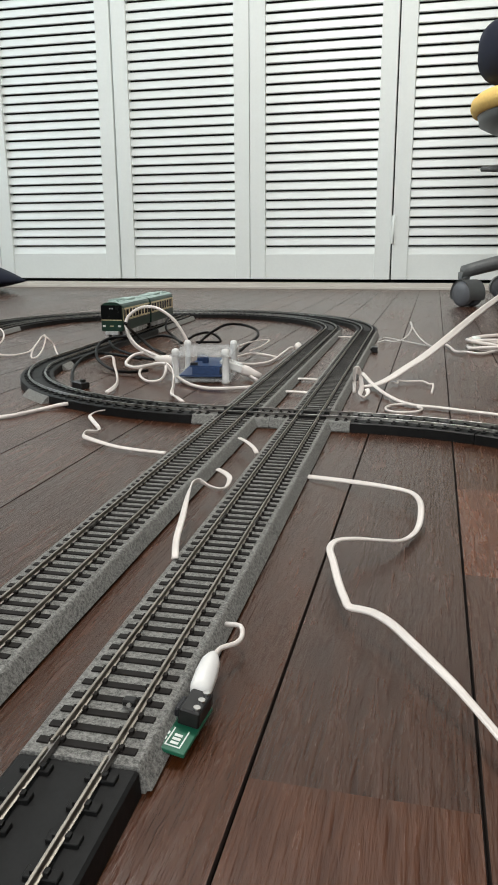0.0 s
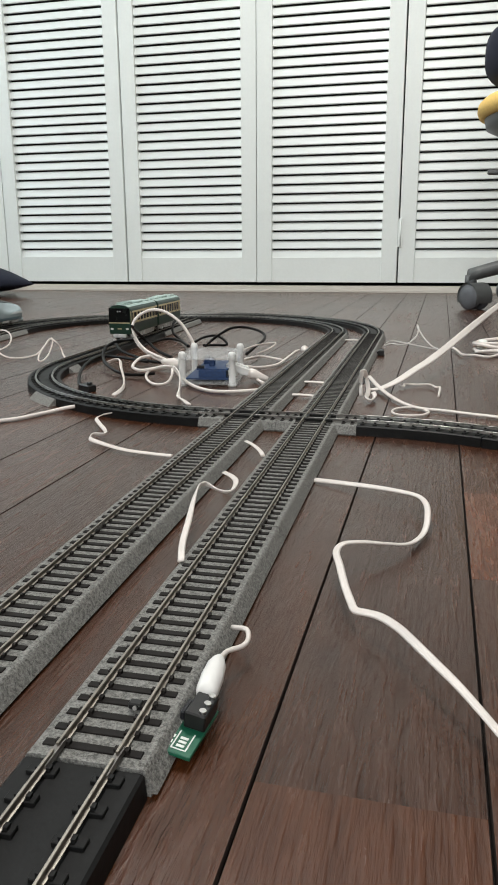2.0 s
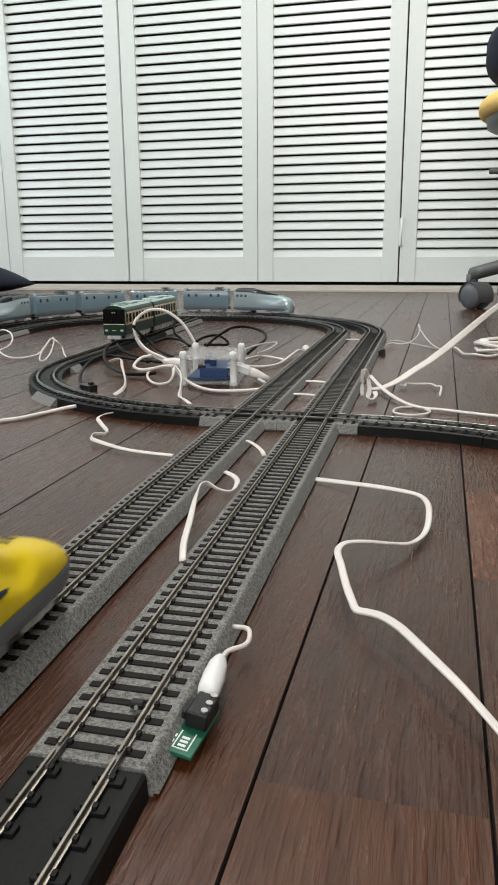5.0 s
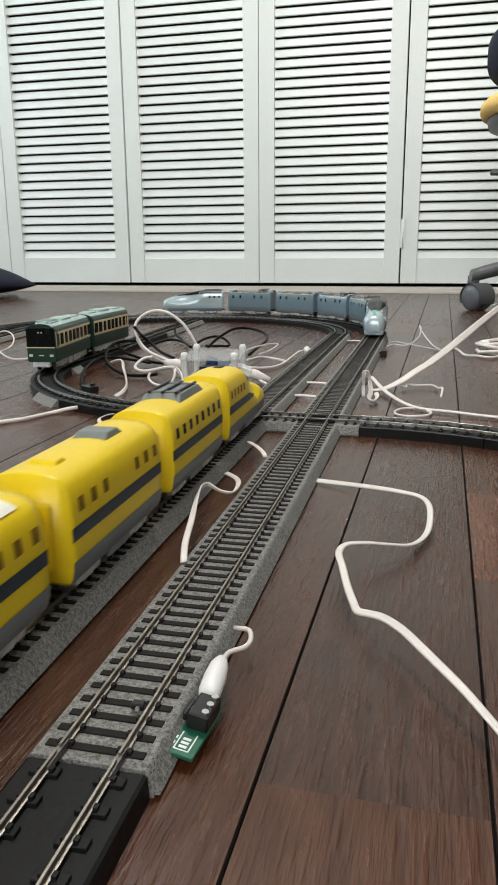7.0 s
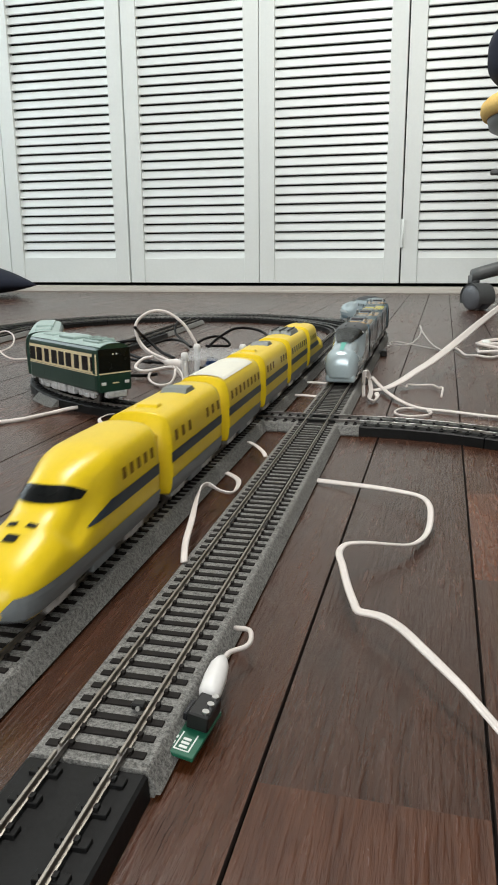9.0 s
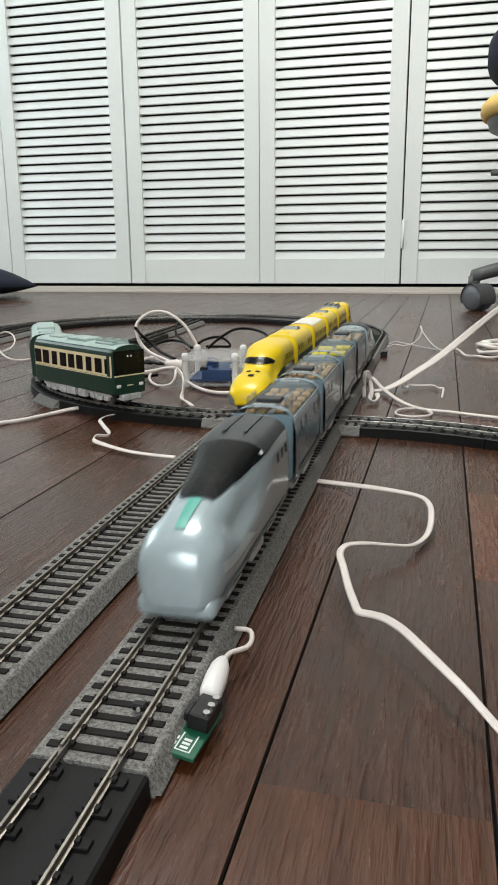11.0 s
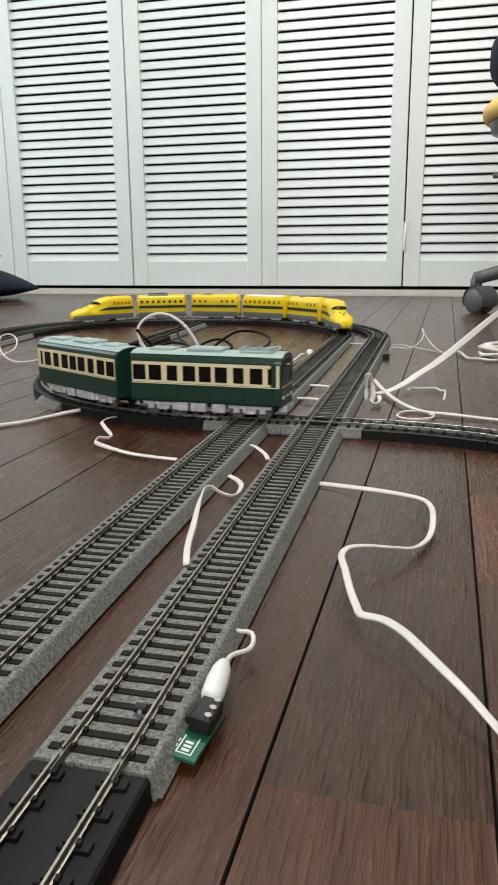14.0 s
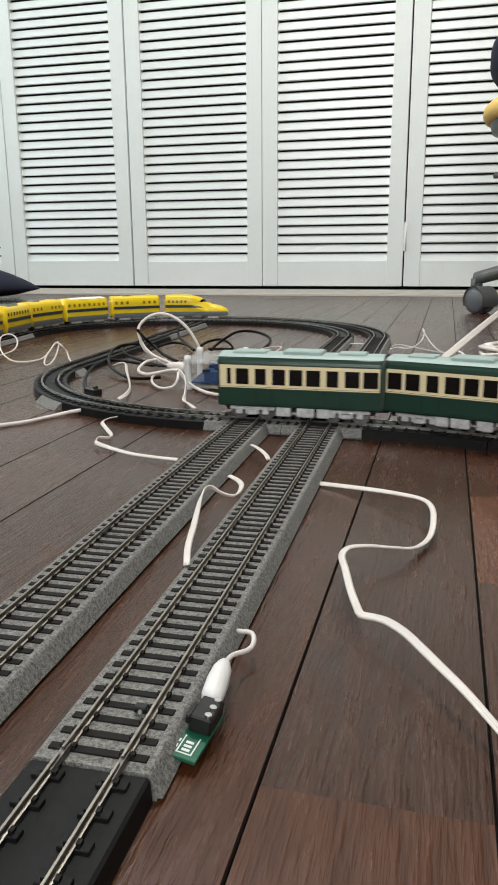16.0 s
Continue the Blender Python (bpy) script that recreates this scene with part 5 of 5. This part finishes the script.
sensor_clip()
lamp_plug = tagged(obj("white_plug", lathe([(0.002, 0), (0.005, 0.002), (0.0055, 0.009), (0.0035, 0.014), (0.0022, 0.02)], 14), M_WHITEWIRE, True), "small white plug lying beside the track", "plug")
lamp_plug.matrix_basis = pose(-0.1825, 1.055, 0.006, 92, 0, 12)


# ---- cushion and office chair ----
def floor_cushion():
    bm = bmesh.new()
    n = 28
    g = []
    for i in range(n + 1):
        row = []
        for j in range(n + 1):
            u, v = i / n * 2 - 1, j / n * 2 - 1
            k = (max(0, 1 - u * u) ** 0.55) * (max(0, 1 - v * v) ** 0.55)
            row.append((u * 0.22 * (1 - 0.07 * (1 - v * v)), v * 0.22 * (1 - 0.07 * (1 - u * u)), k, 0.004 * math.sin(7 * u + 3 * v)))
        g.append(row)
    for s in (1, -1):
        vs = [[bm.verts.new((x, y, 0.042 + s * (0.072 if s > 0 else 0.038) * k + w * k)) for x, y, k, w in row] for row in g]
        for i in range(n):
            for j in range(n):
                bm.faces.new((vs[i][j], vs[i + 1][j], vs[i + 1][j + 1], vs[i][j + 1]))
    bmesh.ops.remove_doubles(bm, verts=bm.verts, dist=0.0004)
    ob = tagged(obj("floor_cushion", bm, M_NAVYCLOTH, True), "dark navy cloth cushion lying on the floor", "cushion")
    ob.matrix_basis = pose(-1.56, 2.24, 0.0, 0, 0, 40)


floor_cushion()


def office_chair():
    root = tagged(new("office_chair"), "office chair with yellow seat, navy back and grey five-star base", "office chair")
    cx, cy = 0.328, 1.985
    part("column", lathe([(0.03, 0.09), (0.028, 0.2), (0.02, 0.21), (0.018, 0.31)], 20), M_CHAIRGREY, root, smooth=True)
    arm_bm = bmesh.new()
    n = 10
    rings = []
    for i in range(n + 1):
        t = i / n
        x = 0.02 + 0.25 * t
        z, hw, hh = 0.126 - 0.046 * t ** 1.6, 0.026 - 0.008 * t, 0.020 - 0.004 * t
        rings.append([arm_bm.verts.new((x, hw * math.cos(2 * math.pi * k / 12), z + hh * math.sin(2 * math.pi * k / 12))) for k in range(12)])
    for p, q in zip(rings, rings[1:]):
        for k in range(12):
            arm_bm.faces.new((p[k], p[(k + 1) % 12], q[(k + 1) % 12], q[k]))
    arm_bm.faces.new(rings[-1])
    arm_bm.faces.new(rings[0][::-1])
    arm = None
    caster = None
    for i in range(5):
        a = 192 + 72 * i
        m = pose(0, 0, 0, 0, 0, a)
        if arm is None:
            arm = part("base_arm", arm_bm, M_CHAIRGREY, root, smooth=True, m=m)
            base = arm
        else:
            base = again("base_arm", arm, root, m)
        cm = pose(0.262, 0, 0, 0, 0, 40 + 50 * i if i else 131 - a)
        if caster is None:
            # hood over a pair of domed wheels, with the stem above
            bm = bmesh.new()
            n, r, hw = 20, 0.0335, 0.0250
            arch = [(r * math.cos(radians(-25 + 230 * q / n)) - 0.014, 0.0305 + r * math.sin(radians(-25 + 230 * q / n))) for q in range(n + 1)]
            sides = [[bm.verts.new((x, y, z)) for x, z in arch] for y in (-hw, -hw + 0.003, hw - 0.003, hw)]
            for p, q in zip(sides, sides[1:]):
                for k in range(n):
                    bm.faces.new((p[k], p[k + 1], q[k + 1], q[k]))
            for p in (sides[1], sides[2]):
                bm.faces.new([bm.verts.new(v.co) for v in p])
            cyl(bm, 0.014, 0.030, pose(0.002, 0, 0.066), 18)
            bm2 = lathe([(0.020, -0.0105), (0.0275, -0.0090), (0.0305, -0.005), (0.0305, 0.005), (0.0285, 0.0085), (0.020, 0.0120), (0.008, 0.0135)], 30)
            caster = part("caster", bm, M_CHAIRGREY, base, m=cm, smooth=True)
            wheel = part("caster_wheel", bm2, M_CASTER, base, m=cm @ pose(-0.014, 0.0145, 0.0305, -90, 0, 0), smooth=True)
        else:
            again("caster", caster, base, cm)
            again("caster_wheel", wheel, base, cm @ pose(-0.014, 0.0145, 0.0305, -90, 0, 0))
        again("caster_wheel", wheel, base, cm @ pose(-0.014, -0.0145, 0.0305, 90, 0, 0))
    part("seat_shell", lathe([(0.17, 0.400), (0.215, 0.403), (0.243, 0.416), (0.252, 0.446)], 48), M_CHAIRGREY, root, smooth=True)
    part("seat", lathe([(0.246, 0.436), (0.260, 0.440), (0.266, 0.452), (0.264, 0.468), (0.252, 0.480), (0.20, 0.487), (0.001, 0.489)], 48), M_YELLOWCLOTH, root, "yellow cloth seat cushion", smooth=True)
    part("backrest", boxed(-0.256, 0.256, -0.05, 0.07, 0.502, 0.650, 0.0595, 8), M_NAVYCLOTH, root, "navy cloth back cushion", smooth=True)
    part("lever", cyl(bmesh.new(), 0.005, 0.14, pose(-0.14, -0.05, 0.315, 0, 88, 0), 12), M_CHAIRGREY, root, smooth=True)
    part("lever_knob", boxed(-0.236, -0.195, -0.060, -0.040, 0.309, 0.321, 0.004, 2), M_CHAIRGREY, root)
    part("mechanism", boxed(-0.16, 0.06, -0.09, 0.09, 0.31, 0.402, 0.01), M_CHAIRGREY, root)
    part("back_bar", boxed(-0.03, 0.03, 0.04, 0.07, 0.38, 0.58, 0.008), M_CHAIRGREY, root)
    root.matrix_basis = pose(cx, cy, 0, 0, 0, 0)


office_chair()


# ---- windows and ceiling lamp out of view, where the light comes from ----
def room_window(name, m, w, h):
    root = structure(name, boxed(-w / 2, w / 2, -0.02, 0.02, -h / 2, -h / 2 + 0.05), M_DOOR, "white framed window")
    part("window_frame", boxed(-w / 2, w / 2, -0.02, 0.02, h / 2 - 0.05, h / 2), M_DOOR, root)
    for x in (-w / 2, -0.025, w / 2 - 0.05):
        part("window_frame", boxed(x, x + 0.05, -0.02, 0.02, -h / 2 + 0.05, h / 2 - 0.05), M_DOOR, root)
    for s in (-1, 1):
        pane = part("pane", boxed(s * w / 4 - w / 4 + 0.03, s * w / 4 + w / 4 - 0.03, -0.003, 0.003, -h / 2 + 0.05, h / 2 - 0.05), M_GLASS, root)
        pane.visible_shadow = False
    root.matrix_basis = m


room_window("window_1", pose(-3.06, 1.75, 1.5, 0, 0, 90), 1.6, 1.4)
room_window("window_2", pose(0.1, -2.06, 1.5, 0, 0, 0), 1.6, 1.4)
lamp = tagged(new("ceiling_lamp"), "round white ceiling lamp", "ceiling lamp")
part("lamp_base", lathe([(0.30, 2.37), (0.32, 2.38), (0.32, 2.40)], 40), M_DOOR, lamp, smooth=True)
lamp.matrix_basis = pose(-0.35, 1.3, 0)


# ---- floorboards ----
BOARD_W, SEAM0 = 0.0625, -0.0427
# veneer lengths that show on the two boards beside the near track: where each block of the board ends
BLOCKS = {0: (0.172, 0.62, 1.10, 1.72, 2.25), 1: (0.322, 0.448, 0.70, 1.24, 1.80)}

VENEER = {(0, 0.172): M_FLOORWARM, (1, 0.448): M_FLOORRED}


def floor():
    root = structure("floor", boxed(X0, X1, Y0, Y1, -0.03, -0.0035), M_GROOVE, "dark brown varnished wooden floorboards")
    rnd = random.Random(7)
    near = []
    rest_v, rest_f, rest_m = [], [], []
    meshes = {}
    k0, k1 = int((X0 - SEAM0) / BOARD_W) - 1, int((X1 - SEAM0) / BOARD_W) + 1
    for k in range(k0, k1):
        x0 = SEAM0 + k * BOARD_W
        ends = [Y0, *(BLOCKS[k] if k in BLOCKS else []), WALL_Y]
        if k not in BLOCKS:
            y = Y0 + 0.3 + rnd.random() * 0.6
            while y < WALL_Y - 0.1:
                ends.insert(-1, round(y, 2))
                y += rnd.uniform(0.35, 0.95)
        for ya, yb in zip(ends, ends[1:]):
            inside = -1.55 < x0 < 0.62 and yb > 0.0
            if inside and len(near) < 300:
                key = round(yb - ya, 3)
                if key not in meshes:
                    me = bpy.data.meshes.new("plank")
                    v, f, mi = plank_data(0, BOARD_W, 0, yb - ya)
                    me.from_pydata(v, [], f)
                    me.materials.append(M_FLOOR)
                    me.materials.append(M_GROOVE)
                    me.polygons.foreach_set("material_index", mi)
                    meshes[key] = me
                o = new("plank", meshes[key])
                if (k, yb) in VENEER:
                    o.data = meshes[key].copy()
                    o.data.materials[0] = VENEER[k, yb]
                o.parent = root
                o.matrix_basis = pose(x0, ya, 0)
                near.append(o)
            else:
                v, f, mi = plank_data(x0, x0 + BOARD_W, ya, yb)
                n = len(rest_v)
                rest_v += v
                rest_f += [tuple(i + n for i in q) for q in f]
                rest_m += mi
    me = bpy.data.meshes.new("planks")
    me.from_pydata(rest_v, [], rest_f)
    me.materials.append(M_FLOOR)
    me.materials.append(M_GROOVE)
    me.polygons.foreach_set("material_index", rest_m)
    o = new("planks", me)
    o.parent = root
    tagged(o, "further dark brown floorboards", kind="stuff")


def plank_data(x0, x1, y0, y1):
    """A board with dirty grooves along its long edges; its ends butt."""
    g, c, zb = 0.00022, 0.00040, -0.004
    xs = (x0 + g, x0 + g, x0 + g + c, x1 - g - c, x1 - g, x1 - g)
    zs = (zb, -0.0012, 0, 0, -0.0012, zb)
    v = [(x, y, z) for y in (y0, y1) for x, z in zip(xs, zs)]
    f = [(i, i + 1, i + 7, i + 6) for i in range(5)] + [(0, 6, 11, 5), (5, 4, 3, 2, 1, 0), (6, 7, 8, 9, 10, 11)]
    return v, [tuple(reversed(q)) for q in f], [1, 1, 0, 1, 1, 0, 0, 0]


floor()

# ---- trains and how they run ----
YELLOW = [yellow_car(True, 4)] + [yellow_car(False, k) for k in (1, 2, 3, 2)] + [yellow_car(True, 0)]
SILVER = [silver_car(True, 0)] + [silver_car(False, k) for k in (0, 0, 1, 0)] + [silver_car(True, 0)]
TRAM = [tram_car(True), tram_car(False)]


def run(cars, line, keys, lengths, gap, sign, times, flips):
    """Each car stands on the line by its two bogies; keys: seconds and the place of the train's front along the line."""
    offs, d = [], 0.0
    for n in lengths:
        offs.append(d + n / 2)
        d += n + gap
    for car, off, n, flip in zip(cars, offs, lengths, flips):
        rows = []
        for t in times:
            s = smooth_at(keys, t) - sign * off
            xa, ya, _ = line.at(s + sign * n * 0.28)
            xb, yb, _ = line.at(s - sign * n * 0.28)
            h = math.degrees(math.atan2(ya - yb, xa - xb)) + (180 if flip else 0)
            rows.append((t, pose((xa + xb) / 2, (ya + yb) / 2, RAIL_Z, 0, 0, h)))
        walk(car, rows)


def motions():
    times = [i * 0.2 for i in range(81)]
    nose_mid = [NOSE_L] + [CAR_L] * 4 + [NOSE_L]
    run(YELLOW, LINE_L, YELLOW_KEYS, nose_mid, 0.019, 1, times, [False] * 5 + [True])
    run(SILVER, LINE_R, SILVER_KEYS, nose_mid, 0.019, -1, times, [False] * 5 + [True])
    run(TRAM, LINE_G, TRAM_KEYS, [TRAM_L] * 2, 0.0045, 1, times, [False, True])


YELLOW_KEYS = [(0.0, 0.19), (4.2, 0.91), (7.0, 1.4005), (9.0, 1.745), (11.5, 2.225), (12.5, 2.455), (14.0, 2.82), (16.0, 3.225)]
SILVER_KEYS = [(0.0, 3.46), (2.0, 3.056), (3.0, 2.87), (4.2, 2.61), (7.0, 1.986), (9.0, 1.540), (11.3, 0.950), (12.5, 0.61), (13.5, 0.290), (16.0, -0.44)]
TRAM_KEYS = [(0.0, 0.458), (4.4, 0.458), (5.2, 0.50), (7.0, 0.742), (9.0, 0.961), (9.8, 0.974), (12.0, 0.979), (12.5, 0.986), (13.0, 1.018), (13.5, 1.066), (14.0, 1.116), (14.5, 1.158), (15.0, 1.2135), (15.5, 1.2695), (16.0, 1.331)]
motions()
